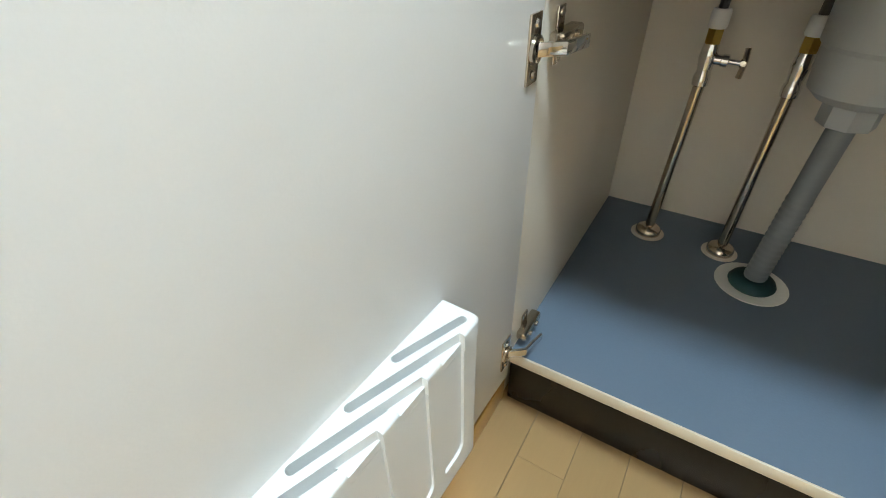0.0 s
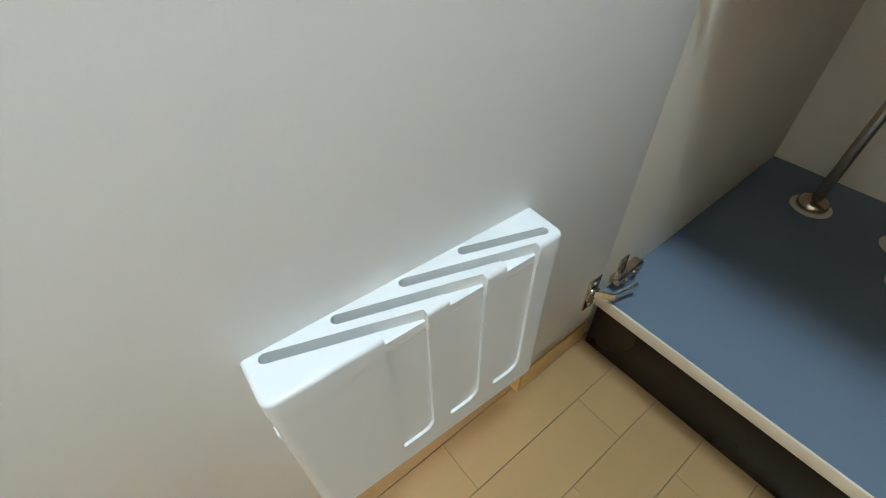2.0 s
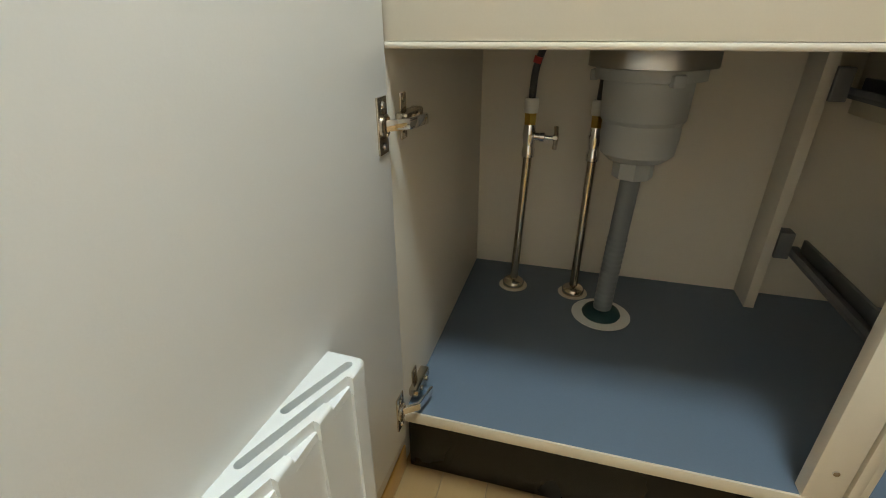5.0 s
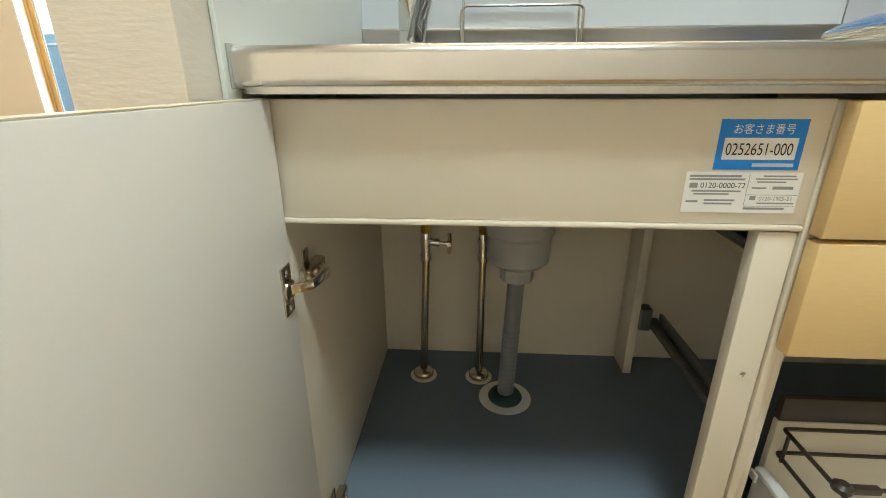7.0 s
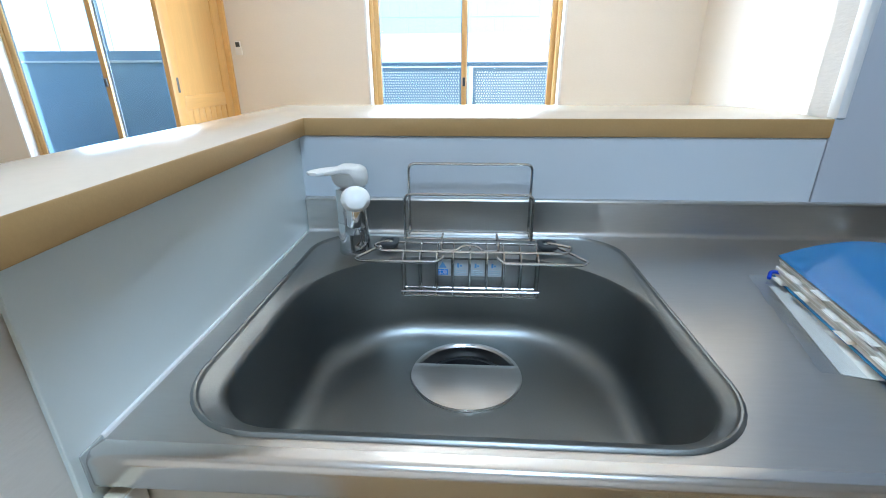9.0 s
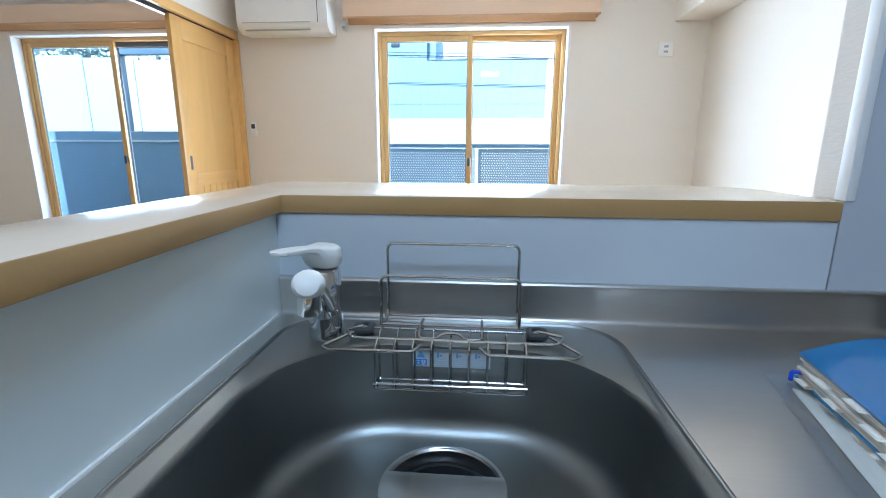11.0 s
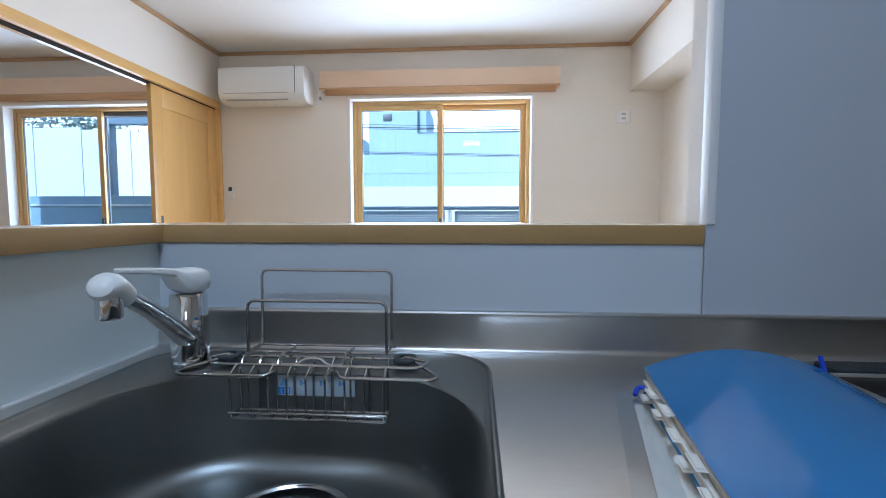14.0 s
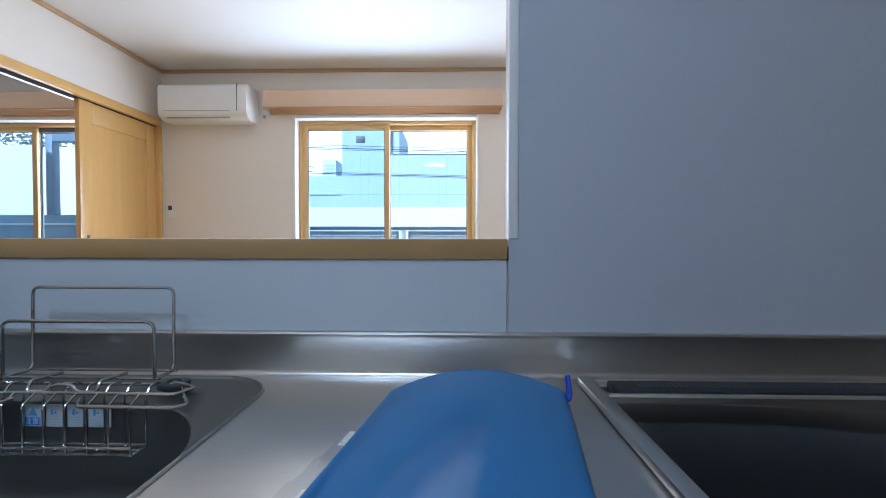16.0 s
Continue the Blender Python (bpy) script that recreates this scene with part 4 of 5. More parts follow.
DC = (0.128, 0.722)
part("drain_ring", turned([(0.0, 0.6425), (0.0890, 0.6425), (0.0890, 0.6890), (0.0880, 0.6912), (0.083, 0.6912), (0.0795, 0.688), (0.0785, 0.645), (0.0, 0.645)], (*DC, 0), 48), STEEL, sink)
# Black here stands in for the shade down the drain hole.
part("strainer", turned([(0.0775, 0.6455), (0.0775, 0.668), (0.068, 0.670), (0.064, 0.655), (0.03, 0.648), (0.0, 0.647)], (*DC, 0), 40), VENTBLACK, sink, "strainer basket, blackened for the shade in the drain")
lid = [(DC[0] + 0.0865 * math.cos(radians(a)), DC[1] + 0.0865 * math.sin(radians(a))) for a in range(-194, 15, 8)]
part("drain_cover", prism(lid, 0.6915, 0.6932, 0.0005), STEEL, sink, "half-moon steel drain cover")
for k, (x0, x1) in enumerate(((0.071, 0.098), (0.102, 0.128), (0.132, 0.157), (0.161, 0.192))):
    label = part("caution_label", block(x0, x1, 0.8366, 0.8374, 0.810, 0.8405), LABELPALE, sink, "pale blue caution label")
    if k == 0:
        part("label_mark", block(x0 + 0.002, x0 + 0.022, 0.8361, 0.8366, 0.812, 0.8225), TABBLUE, label, "blue mark")
        writing("注意", 0.0095, pose(x0 + 0.0025, 0.8360, 0.8138, 90, 0, 0), LABELWHITE, label)
        tri = bmesh.new()
        tri.faces.new([tri.verts.new(p) for p in ((x0 + 0.006, 0.8362, 0.825), (x0 + 0.020, 0.8362, 0.825), (x0 + 0.013, 0.8362, 0.837))])
        part("warning_triangle", tri, PICTOBLUE, label)
    else:
        bm = block(x0 + 0.007, x0 + 0.0105, 0.8361, 0.8366, 0.826, 0.834)
        block(x0 + 0.0115, x0 + 0.015, 0.8361, 0.8366, 0.828, 0.831, bm=bm)
        part("label_mark", bm, PICTOBLUE, label, "blue pictogram")
        bm = None
        for z in (0.8125, 0.8160, 0.8195):
            bm = block(x0 + 0.002, x1 - 0.003, 0.8361, 0.8366, z, z + 0.0016, bm=bm)
        part("label_print", bm, FACADE, label)

# ---- mixer tap ----
tap = thing("mixer_tap", (-0.070, 0.850, TOPZ - 0.003), "chrome single-lever mixer tap with white lever and spout head", "tap")
TX, TY = -0.070, 0.850
part("base", turned([(0.0275, TOPZ - 0.0035), (0.0278, TOPZ + 0.003), (0.0272, TOPZ + 0.005), (0.0268, TOPZ + 0.012), (0.0265, 0.905), (0.0255, 0.9055), (0.0255, 0.907), (0.0265, 0.9075), (0.0260, 0.958), (0.024, 0.962)], (TX, TY, 0), 36), CHROME, tap)
lev = bmesh.new()
rings = []
for s, w, z0, z1 in ((-0.029, 0.008, 0.968, 0.985), (-0.024, 0.020, 0.964, 0.996), (-0.010, 0.0275, 0.962, 1.001), (0.010, 0.0275, 0.963, 1.001), (0.022, 0.022, 0.971, 1.002), (0.035, 0.018, 0.991, 1.004), (0.060, 0.0175, 0.998, 1.0075), (0.090, 0.0165, 1.002, 1.0105), (0.105, 0.014, 1.004, 1.0115), (0.111, 0.006, 1.006, 1.010)):
    way = Vector((-0.22, -0.975, 0)).normalized()
    side = Vector((-way.y, way.x, 0))
    c = Vector((TX, TY, 0)) + way * s
    ring = []
    for k in range(16):
        a = 2 * math.pi * k / 16
        ca, sa = math.cos(a), math.sin(a)
        p = c + side * w * math.copysign(abs(ca) ** 0.6, ca)
        ring.append((p.x, p.y, (z0 + z1) / 2 + (z1 - z0) / 2 * math.copysign(abs(sa) ** 0.6, sa)))
    rings.append(ring)
part("lever", loft(rings, cap_first=True), WHITEPLASTIC, tap, "white plastic lever")
A, B = Vector((TX + 0.004, TY - 0.015, 0.892)), Vector((-0.011, 0.645, 0.995))
sp = []
for k in range(9):
    t = k / 8
    c = A.lerp(B, t) + Vector((0, 0, 0.006 * math.sin(math.pi * t)))
    way = (B - A).normalized()
    side = way.cross(Vector((0, 0, 1))).normalized()
    up = side.cross(way)
    w, hgt = 0.0165 - 0.002 * t, 0.0108 - 0.001 * t
    sp.append([tuple(c + side * w * math.cos(2 * math.pi * j / 18) + up * hgt * math.sin(2 * math.pi * j / 18)) for j in range(18)])
part("spout", loft(sp, cap_first=True), CHROME, tap)
hd = []
way = (B - A).normalized()
for s, r, dz in ((-0.008, 0.011, 0.0), (-0.006, 0.0142, 0.0), (0.008, 0.0158, 0.0), (0.026, 0.0172, -0.001), (0.036, 0.0164, -0.003), (0.044, 0.0118, -0.006), (0.048, 0.004, -0.008)):
    c = B + way * s + Vector((0, 0, dz))
    side = way.cross(Vector((0, 0, 1))).normalized()
    up = side.cross(way)
    hd.append([tuple(c + side * r * math.cos(2 * math.pi * j / 20) + up * r * 0.92 * math.sin(2 * math.pi * j / 20)) for j in range(20)])
head = part("spout_head", loft(hd, cap_first=True), WHITEPLASTIC, tap, "white plastic spout head")
e = B + way * 0.028
part("aerator", turned([(0.0, -0.034), (0.0112, -0.034), (0.0122, -0.032), (0.0122, -0.008), (0.0122, 0.0)], e, 24), CHROME, head, "chrome aerator")

# ---- dish rack hanging at the back of the sink ----
rack = thing("sink_wire_rack", (0.13, 0.86, TOPZ), "stainless wire rack with hanging basket at the sink", "wire rack")
R = 0.0025
z = TOPZ + 0.016
part("back_frame", wire([(0.018, 0.862, z), (0.020, 0.905, z - 0.001), (0.020, 0.907, 0.992), (0.236, 0.907, 0.992), (0.236, 0.905, z - 0.001), (0.236, 0.862, z)], R, 0.012, 10), WIRE, rack)
part("front_frame", wire([(0.017, 0.862, z), (0.017, 0.862, 0.949), (0.236, 0.862, 0.949), (0.236, 0.862, z)], R, 0.014, 10), WIRE, rack)
for y in (0.902, 0.862):
    part("cross_wire", wire([(0.014, y, z), (0.243, y, z)], R * 0.85, 0), WIRE, rack)
for x in (-0.012, 0.264):
    pad = prism(outline(x - 0.017, x + 0.017, 0.842, 0.880, 0.009, 0.009, 5), TOPZ + 0.0045, TOPZ + 0.0125, 0.0025)
    hole = prism(outline(x - 0.0085, x + 0.0085, 0.851, 0.871, 0.007, 0.007, 5), TOPZ + 0.0085, TOPZ + 0.02)
    foot = part("foot", carve(pad, [hole]), DARKPLASTIC, rack, "flat dark plastic foot with a ring-shaped rim")
    part("foot_pad", turned([(0.0, 0.0), (0.0062, 0.0), (0.0055, 0.0018), (0.0, 0.002)], (x, 0.861, TOPZ + 0.0086), 16), STEEL, foot, "steel stud")
    part("foot_sole", block(x - 0.010, x + 0.010, 0.848, 0.874, TOPZ + 0.0005, TOPZ + 0.0044, 0.001), DARKPLASTIC, foot)
zb = TOPZ + 0.004
part("rim_wire", wire([(-0.012, 0.860, zb + 0.008), (-0.036, 0.845, zb + 0.006), (-0.020, 0.822, zb + 0.004), (0.290, 0.822, zb + 0.004), (0.304, 0.845, zb + 0.006), (0.264, 0.860, zb + 0.008)], R, 0.008, 10), WIRE, rack)
part("rear_wire", wire([(-0.012, 0.862, zb + 0.004), (0.264, 0.862, zb + 0.004)], R, 0, 10), WIRE, rack)
for s in (-1, 1):
    c = 0.131
    part("arm_wire", wire([(c + s * 0.150, 0.850, zb + 0.004), (c + s * 0.190, 0.797, zb), (c + s * 0.180, 0.788, zb - 0.001), (c + s * 0.054, 0.789, zb - 0.001), (c + s * 0.044, 0.806, zb + 0.002)], R, 0.007, 10), WIRE, rack)
part("hook_wire", wire([(0.082, 0.886, z), (0.082, 0.836, z + 0.004), (0.082, 0.830, zb + 0.003), (0.106, 0.829, zb + 0.003), (0.120, 0.832, zb + 0.012), (0.142, 0.832, zb + 0.012), (0.154, 0.829, zb + 0.003), (0.178, 0.830, zb + 0.003), (0.178, 0.836, z + 0.004), (0.178, 0.886, z)], R, 0.006, 10), WIRE, rack)
bx0, bx1, by0, by1, bz0 = 0.016, 0.246, 0.802, 0.832, 0.789
basket = part("basket", wire([(bx0, by0, bz0), (bx1, by0, bz0), (bx1, by1, bz0), (bx0, by1, bz0)], R * 0.75, 0.006, 8, closed=True), WIRE, rack)
for k in range(9):
    x = bx0 + 0.003 + (bx1 - bx0 - 0.006) * k / 8
    part("basket_wire", wire([(x, 0.862, zb + 0.006), (x, 0.842, zb + 0.009), (x, 0.832, zb - 0.004), (x, by1, bz0 - 0.003), (x, by0, bz0 - 0.003), (x, by0 - 0.001, zb - 0.006), (x, 0.822, zb + 0.005)], R * 0.62, 0.005, 6), WIRE, basket)
part("basket_rail", wire([(bx0, 0.817, bz0), (bx1, 0.817, bz0)], R * 0.6, 0, 6), WIRE, basket)
part("basket_rail", wire([(bx0, by0 - 0.002, bz0 + 0.008), (bx1, by0 - 0.002, bz0 + 0.010)], R * 0.6, 0, 6), WIRE, basket)

# ---- document file in a plastic sleeve, on the worktop ----
FROT = pose(0.657, 0.600, TOPZ + 0.003, 0, 0, -8.5)
SROT = pose(0.549, 0.765, TOPZ + 0.003, 0, 0, -13.5)


def turned_to(bm):
    bmesh.ops.transform(bm, matrix=FROT, verts=bm.verts)
    return bm


doc = thing("document_file", (0.661, 0.600, TOPZ + 0.003), "bulging bright blue ring file with tabbed pages", "file folder")
FW, FL = 0.097, 0.150


def arch(u):
    """Height of the cover across its width, 0 at the page side and 1 at the spine."""
    return 0.033 + 0.012 * u + 0.024 * math.sin(math.pi * u) ** 0.9


bm = bmesh.new()
rows = []
nu, nv = 28, 10
for i in range(nu + 1):
    u = i / nu
    rows.append([bm.verts.new((-FW + 2 * FW * u, -FL + 2 * FL * j / nv, arch(u))) for j in range(nv + 1)])
for i in range(nu):
    for j in range(nv):
        bm.faces.new((rows[i][j], rows[i + 1][j], rows[i + 1][j + 1], rows[i][j + 1]))
# rolled spine
last = rows[-1]
for k in range(1, 7):
    a = radians(90 * k / 6)
    row = [bm.verts.new((FW + 0.012 * math.sin(a), v.co.y, arch(1) * (1 - k / 6.0) + 0.003)) for v in rows[-1]]
    for j in range(nv):
        bm.faces.new((last[j], row[j], row[j + 1], last[j + 1]))
    last = row
bmesh.ops.solidify(bm, geom=bm.faces[:], thickness=0.0014)
part("cover", turned_to(bm), BLUEFILE, doc)
part("back_cover", turned_to(block(-FW, FW + 0.01, -FL, FL, 0.0, 0.002, 0.0008)), BLUEFILE, doc)
rng = random.Random(7)
z0 = 0.0025
for k in range(9):
    t = rng.uniform(0.0028, 0.0040)
    w = FW + rng.uniform(-0.003, 0.002)
    sheet = turned_to(block(-w, FW * 0.7, -FL + rng.uniform(0.004, 0.012), FL - rng.uniform(0.004, 0.012), z0, z0 + t, 0.0003, 1))
    p = part("page_sheaf", sheet, PAPEREDGE if k % 2 else PAPER, doc, "cream sheaf of pages")
    z0 += t + 0.0002
for k in range(9):
    y = FL - 0.03 - 0.031 * k
    zt = 0.0045 + 0.0036 * ((k * 5) % 8)
    tab = part("index_tab", turned_to(block(-FW - 0.0085, -FW + 0.006, y - 0.0145, y + 0.0145, zt, zt + 0.0006, 0.0002, 1)), PAPER, doc, "white index tab")
    part("tab_outline", turned_to(block(-FW - 0.0073, -FW - 0.0012, y - 0.0108, y + 0.0108, zt + 0.0007, zt + 0.0009)), PAPEREDGE, tab)
    part("tab_field", turned_to(block(-FW - 0.0067, -FW - 0.0018, y - 0.0103, y + 0.0103, zt + 0.001, zt + 0.0012)), PAPER, tab)
for pts in ([(FW - 0.005, FL - 0.01, 0.03), (FW + 0.008, FL + 0.006, 0.034), (FW + 0.006, FL + 0.018, 0.056)], [(FW + 0.008, -FL + 0.105, 0.02), (FW + 0.022, -FL + 0.098, 0.022), (FW + 0.034, -FL + 0.090, 0.014)], [(-FW + 0.004, FL - 0.016, 0.012), (-FW - 0.008, FL - 0.010, 0.012), (-FW - 0.014, FL - 0.022, 0.005)]):
    part("tie", turned_to(wire(pts, 0.0028, 0.006, 6)), BLUETIE, doc, "blue plastic tie")
sleeve = thing("plastic_sleeve", (0.62, 0.64, TOPZ + 0.001), "clear plastic sleeve with white papers under the file", "plastic sleeve")
bm = bmesh.new()
rng = random.Random(3)
rows = []
for i in range(13):
    rows.append([bm.verts.new((0.175 * i / 12, -0.248 * j / 16, 0.0006 + (rng.random() * 0.004 if i < 3 else 0.0))) for j in range(17)])
for i in range(12):
    for j in range(16):
        bm.faces.new((rows[i][j], rows[i + 1][j], rows[i + 1][j + 1], rows[i][j + 1]))
bmesh.ops.transform(bm, matrix=pose(0, 0, -0.0022), verts=bm.verts)
bmesh.ops.transform(bm, matrix=SROT, verts=bm.verts)
part("film", bm, FILM, sleeve, "clear plastic film")
bm = block(0.020, 0.170, -0.242, -0.030, -0.0022, -0.0014)
bmesh.ops.transform(bm, matrix=SROT, verts=bm.verts)
part("paper", bm, PAPER, sleeve, "white paper sheets")

# ---- built-in hob ----
hob = thing("hob", (1.15, 0.66, TOPZ), "black glass built-in hob with steel surround", "hob")
HX0, HX1, HY0, HY1 = 0.836, 1.43, 0.425, 0.905
for s in ((HX0, HX0 + 0.020, HY0, HY1), (HX1 - 0.020, HX1, HY0, HY1), (HX0 + 0.020, HX1 - 0.020, HY0, HY0 + 0.016), (HX0 + 0.020, HX1 - 0.020, HY1 - 0.018, HY1), (HX0 + 0.020, HX1 - 0.020, 0.826, 0.834)):
    part("surround_bar", block(s[0], s[1], s[2], s[3], TOPZ + 0.0005, TOPZ + 0.0125, 0.003), STEEL, hob, "steel surround")
part("glass_top", block(HX0 + 0.020, HX1 - 0.020, HY0 + 0.016, 0.826, TOPZ + 0.0005, TOPZ + 0.009, 0.001), BLACKGLASS, hob, "black glass top")
vent = part("vent", block(HX0 + 0.036, HX1 - 0.036, 0.838, 0.884, TOPZ + 0.0005, TOPZ + 0.0135, 0.003), VENTBLACK, hob, "black exhaust vent")
for k in range(60):
    x = HX0 + 0.07 + k * 0.0078
    part("vent_slot", block(x, x + 0.0045, 0.852, 0.870, TOPZ + 0.0137, TOPZ + 0.0142), DARKPLASTIC, vent)

# ---- drawer unit beside the sink cabinet ----
unit = thing("drawer_unit", (0.85, 0.65, 0.0), "tan drawer unit with its lowest drawer pulled out", "drawer unit")
UX0, UX1 = 0.488, 0.80
part("side_panel", block(1.285, 1.30, CF + 0.02, CB + 0.02, 0.0, 0.80), LAMINATE, unit)
for z0, z1 in ((0.675, 0.805), (0.540, 0.670)):
    part("drawer_front", block(CR + 0.006, 1.30, 0.384, 0.404, z0, z1, 0.002), DRAWER, unit, "tan wood-look drawer front")
part("upper_drawer_box", block(0.485, 1.27, 0.405, 0.90, 0.565, 0.578), LAMINATE, unit)
part("upper_drawer_side", block(0.474, 0.4845, 0.43, 0.90, 0.560, 0.66, 0.001), EDGE, unit, "cream drawer side")
pull = part("pulled_drawer", block(0.478, 1.27, -0.05, 0.46, 0.200, 0.212, 0.001), LAMINATE, unit, "cream drawer bottom")
for x in (0.464, 1.272):
    part("drawer_side", block(x, x + 0.012, -0.05, 0.480, 0.20, 0.285, 0.004), OFFWHITE, pull, "white drawer side")
part("drawer_rail", block(0.460, 0.478, -0.05, 0.478, 0.2852, 0.297, 0.005), WHITEPLASTIC, pull, "white rounded drawer rail")
part("rail_clip", block(0.455, 0.4595, 0.462, 0.478, 0.278, 0.292, 0.002), WHITEPLASTIC, pull)
part("drawer_back", block(0.478, 1.27, 0.482, 0.494, 0.20, 0.372, 0.002), LAMINATE, pull)
part("rear_bar", block(0.478, 1.27, 0.482, 0.494, 0.3725, 0.412, 0.003), BROWNWIRE, pull, "dark brown rear bar")
part("drawer_front", block(CR + 0.006, 1.30, -0.075, -0.055, 0.180, 0.535, 0.002), DRAWER, pull, "tan wood-look drawer front")
bas = thing("wire_basket", (0.85, 0.3, 0.213), "brown coated wire basket in the pulled-out drawer", "wire basket")
for z in (0.325, 0.367):
    part("hoop", wire([(0.482, -0.02, z), (1.25, -0.02, z), (1.25, 0.474, z), (0.482, 0.474, z)], 0.0030, 0.006, 8, closed=True), BROWNWIRE, bas)
for k in range(5):
    y = 0.462 - 0.112 * k
    for x in (0.482, 1.25):
        part("upright", wire([(x, y, 0.212 if k % 2 else 0.320), (x, y, 0.369)], 0.0028, 0, 6), BROWNWIRE, bas)
part("hub", turned([(0, 0), (0.011, 0), (0.011, 0.006), (0.006, 0.010), (0, 0.010)], (0.487, 0.375, 0.366), 20), BROWNWIRE, bas)
part("hub_arm", block(0.492, 0.530, 0.370, 0.380, 0.3625, 0.3715, 0.002), BROWNWIRE, bas)
part("cross_wire", wire([(0.528, 0.375, 0.367), (1.25, 0.375, 0.367)], 0.0026, 0, 6), BROWNWIRE, bas)

# ---- living room fittings ----
ac = thing("air_conditioner", (-1.41, 4.03, 2.04), "white wall-mounted air conditioner", "air conditioner")
prof = [(FAR - 0.001, 2.048), (FAR - 0.001, 2.326), (3.955, 2.331), (3.930, 2.323), (3.920, 2.301), (3.920, 2.118), (3.930, 2.083), (3.965, 2.053), (4.015, 2.040)]
bm = bmesh.new()
rows = [[bm.verts.new((x, y, z)) for y, z in prof] for x in (-1.775, -1.042)]
for k in range(len(prof)):
    bm.faces.new((rows[0][k], rows[0][(k + 1) % len(prof)], rows[1][(k + 1) % len(prof)], rows[1][k]))
bm.faces.new(rows[0])
bm.faces.new(rows[1])
bmesh.ops.bevel(bm, geom=[e for e in bm.edges if e.calc_face_angle(0) > 0.9], offset=0.006, segments=2, affect="EDGES")
acb = part("body", bm, ACWHITE, ac)
part("front_gap", block(-1.122, -1.117, 3.918, 3.925, 2.108, 2.326), DARKPLASTIC, acb, "dark joint")
part("outlet_flap", block(-1.72, -1.19, 3.943, 3.965, 2.056, 2.066, 0.002), GREYPVC, acb, "grey louvre edge")
part("louvre", block(-1.73, -1.18, 3.918, 3.923, 2.108, 2.112), GREYPVC, acb)
sock = thing("wall_socket", (-0.978, FAR - 0.01, 2.13), "white wall socket with plug beside the air conditioner", "socket")
part("plate", block(-1.002, -0.955, FAR - 0.008, FAR - 0.0005, 2.085, 2.175, 0.002), ACWHITE, sock)
part("plug", block(-0.990, -0.967, FAR - 0.028, FAR - 0.008, 2.100, 2.125, 0.003), GREYPVC, sock)


def valance(x0, x1):
    v = thing("curtain_valance", ((x0 + x1) / 2, 4.08, 2.15), "pale beech curtain box above the window", "curtain box", "curtain boxes")
    part("front_board", block(x0, x1, 4.010, 4.025, 2.158, 2.302, 0.002), VALANCE, v)
    part("top_board", block(x0, x1, 4.0255, FAR - 0.001, 2.289, 2.302, 0.001), VALANCE, v)
    for a in (x0, x1 - 0.014):
        part("end_board", block(a, a + 0.014, 4.0255, FAR - 0.001, 2.158, 2.2885, 0.001), VALANCE, v)
    part("lip", block(x0, x1, 4.007, 4.0105, 2.150, 2.165, 0.001), TRIM, v)
    part("track", block(x0 + 0.03, x1 - 0.03, 4.06, 4.09, 2.257, 2.2885, 0.002), TRIM, v, "brown curtain track")
    part("backing", block(x0 + 0.0142, x1 - 0.0142, FAR - 0.03, FAR - 0.001, 2.135, 2.288, 0.001), TRIM, v)


valance(-0.945, 1.054)
valance(-4.25, -2.02)
swi = thing("wall_switch", (1.60, FAR - 0.005, 1.92), "white antenna and power socket plate", "socket")
part("plate", block(1.547, 1.660, FAR - 0.009, FAR - 0.0005, 1.866, 1.976, 0.003), OFFWHITE, swi)
part("insert", block(1.571, 1.636, FAR - 0.0115, FAR - 0.009, 1.882, 1.960, 0.001), ACWHITE, swi)
for z in (1.902, 1.940):
    part("outlet", block(1.587, 1.620, FAR - 0.0125, FAR - 0.0115, z - 0.008, z + 0.008, 0.0005), GREYPVC, swi)
rem = thing("air_conditioner_remote", (-1.815, FAR - 0.01, 1.30), "white air conditioner remote in its wall holder", "remote control")
part("holder", block(-1.842, -1.788, FAR - 0.022, FAR - 0.0005, 1.250, 1.310, 0.004), ACWHITE, rem)
part("handset", block(-1.837, -1.793, FAR - 0.019, FAR - 0.004, 1.262, 1.357, 0.004), ACWHITE, rem)
part("display", block(-1.832, -1.798, FAR - 0.0205, FAR - 0.019, 1.312, 1.350), DARKPLASTIC, rem)

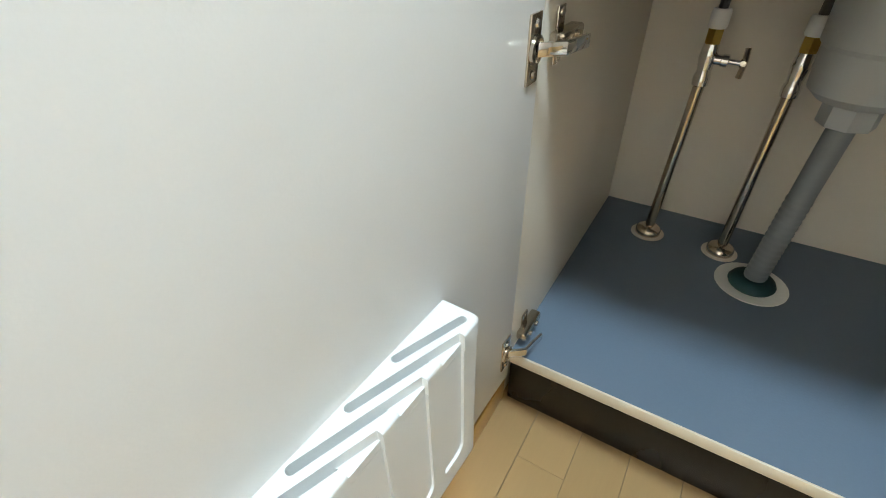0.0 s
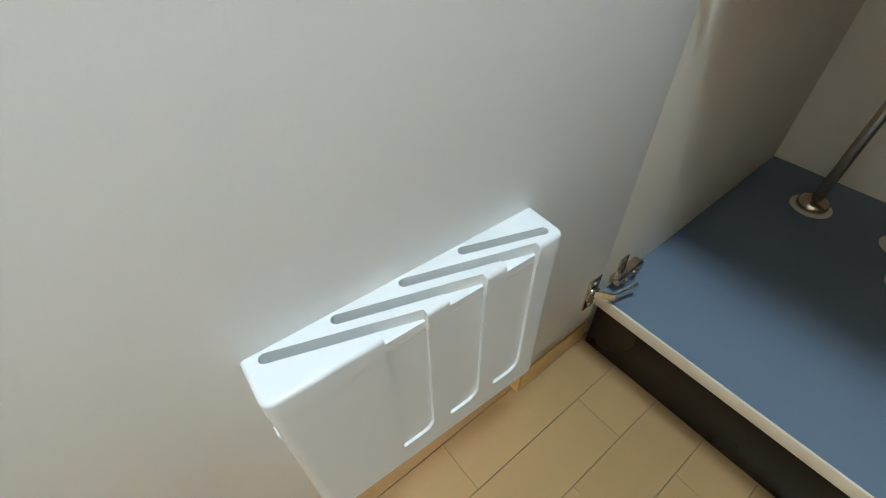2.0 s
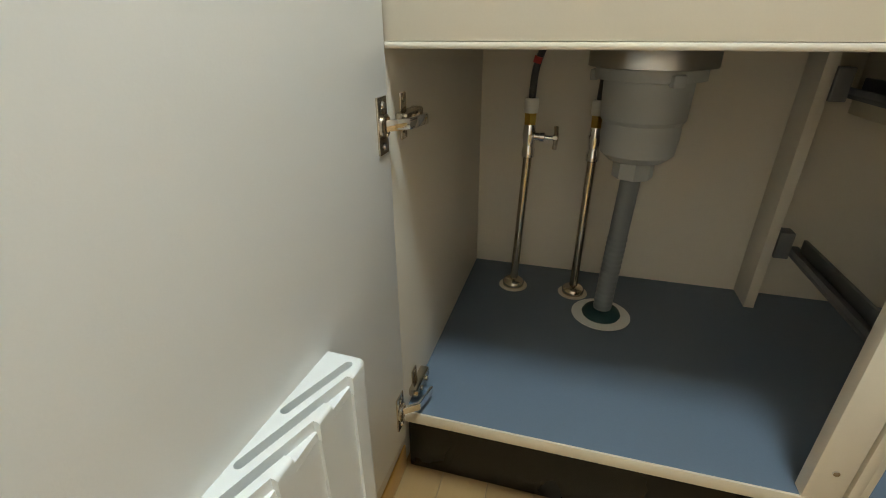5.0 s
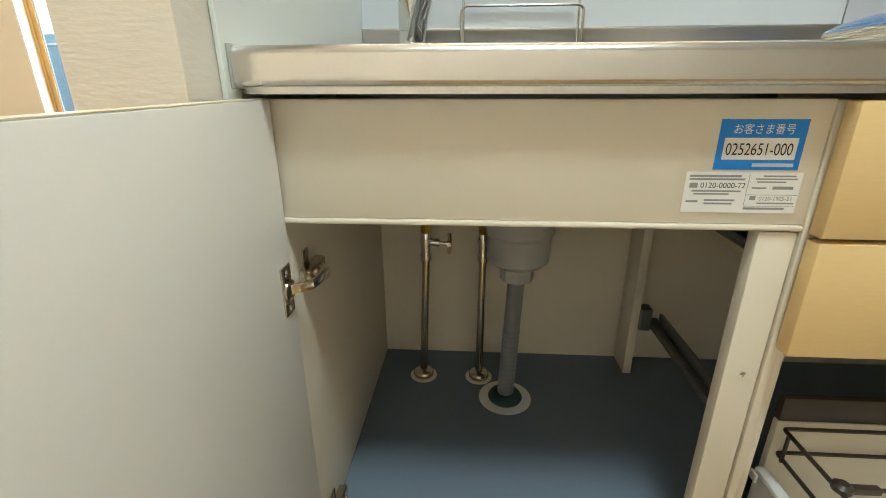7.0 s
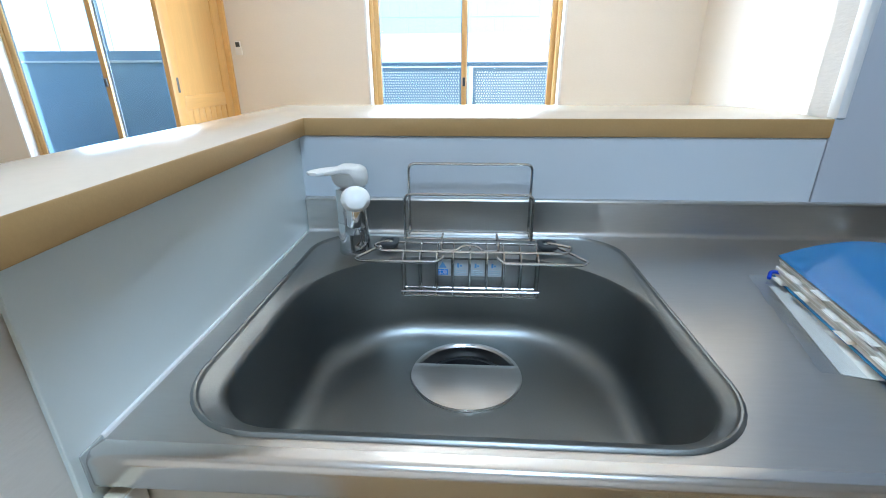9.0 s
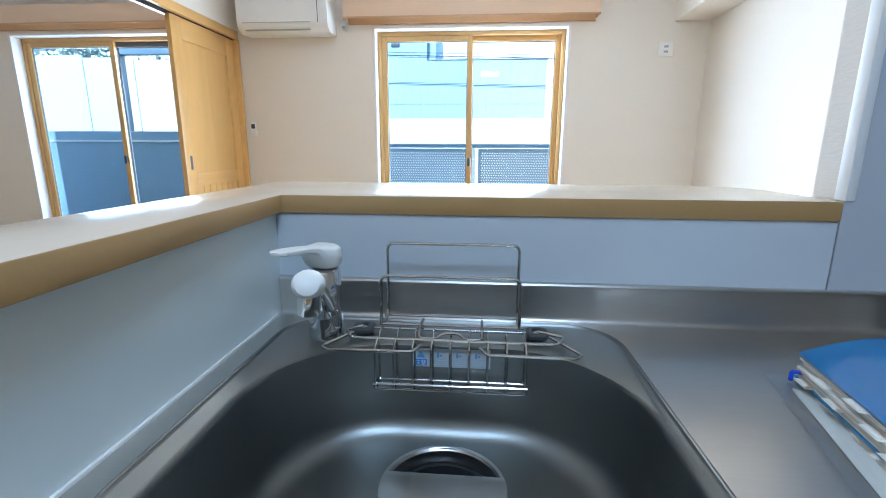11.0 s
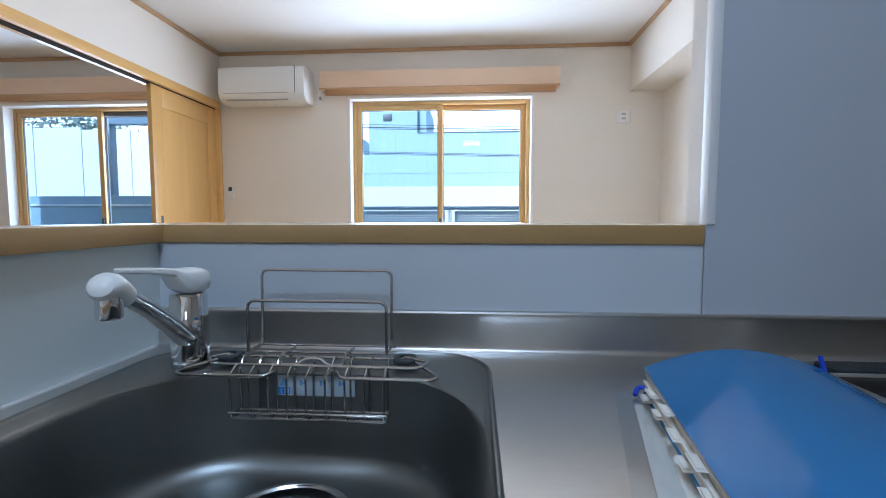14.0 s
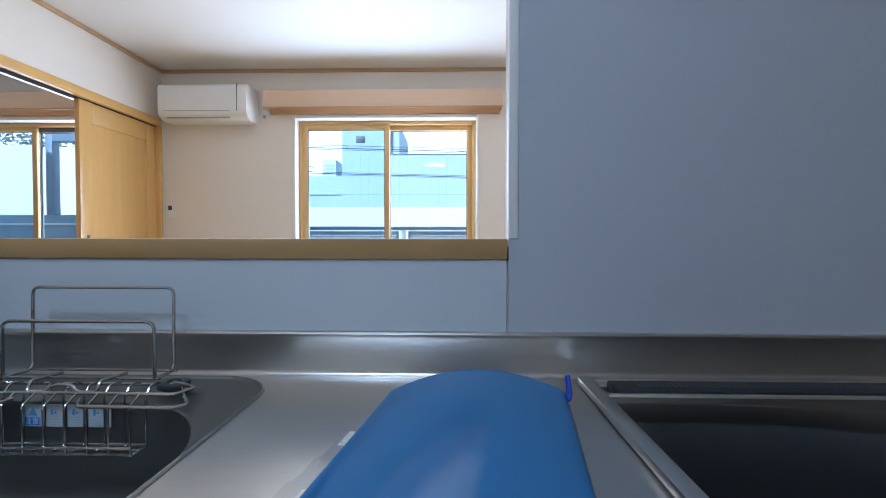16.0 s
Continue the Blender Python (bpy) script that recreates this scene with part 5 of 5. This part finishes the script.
lampt = thing("ceiling_light", (-0.035, 2.68, CEIL - 0.07), "round white ceiling light, switched on", "ceiling light")
part("base", turned([(0.0, 0.0), (0.16, 0.0), (0.16, -0.03), (0, -0.03)], (-0.035, 2.68, CEIL - 0.0005), 48), ACWHITE, lampt)
part("shade", turned([(0.0, -0.085), (0.12, -0.083), (0.20, -0.070), (0.235, -0.045), (0.235, -0.030), (0.17, -0.030)], (-0.035, 2.68, CEIL), 48), LIGHTDISC, lampt, "glowing white shade")

klamp = thing("kitchen_ceiling_light", (0.30, -0.17, CEIL - 0.08), "square white kitchen ceiling light, switched on", "ceiling light")
part("housing", block(0.13, 0.47, -0.34, 0.0, CEIL - 0.045, CEIL - 0.0005, 0.006), ACWHITE, klamp)
part("diffuser", block(0.14, 0.46, -0.33, -0.01, CEIL - 0.080, CEIL - 0.0452, 0.015), COOLSHADE, klamp, "glowing white diffuser")

# ---- floor boards ----
BW, X00 = 0.0776, -0.120
shapes = {}


def board(length):
    if length not in shapes:
        mesh = bpy.data.meshes.new("floor_board")
        bm = block(-BW / 2 + 0.0004, BW / 2 - 0.0004, -length / 2 + 0.0002, length / 2 - 0.0002, -0.0035, 0.0, 0.0005, 1)
        bm.to_mesh(mesh)
        bm.free()
        mesh.materials.append(FLOORWOOD)
        shapes[length] = mesh
    return shapes[length]


rng = random.Random(11)
JOINTS = {-1: 0.166, 0: 0.373, 1: 0.269}
near = []
bm_far = bmesh.new()
for k in range(-62, 38):
    x = X00 + BW * (k + 0.5)
    y = BACK - rng.uniform(0, 0.3)
    if k in JOINTS:
        y = JOINTS[k] - 0.303 * 8
    while y < FAR:
        length = 0.303
        c = y + length / 2
        if -0.55 < x < 0.5 and -0.45 < c < 0.9:
            ob = new("floor_board", board(length))
            ob.location = (x, c, 0)
            ob.parent = floor
        else:
            y0, y1 = max(y, BACK - 0.1) + 0.0005, min(y + length, FAR + 0.1) - 0.0005
            v = [bm_far.verts.new((x + a * (BW / 2 - 0.0007), b, 0.0)) for a, b in ((-1, y0), (1, y0), (1, y1), (-1, y1))]
            bm_far.faces.new(v)
        y += length
rest = link("floor_boards", bm_far, FLOORWOOD, floor)
tagged(rest, "cream wooden floor boards", "", "", "stuff")
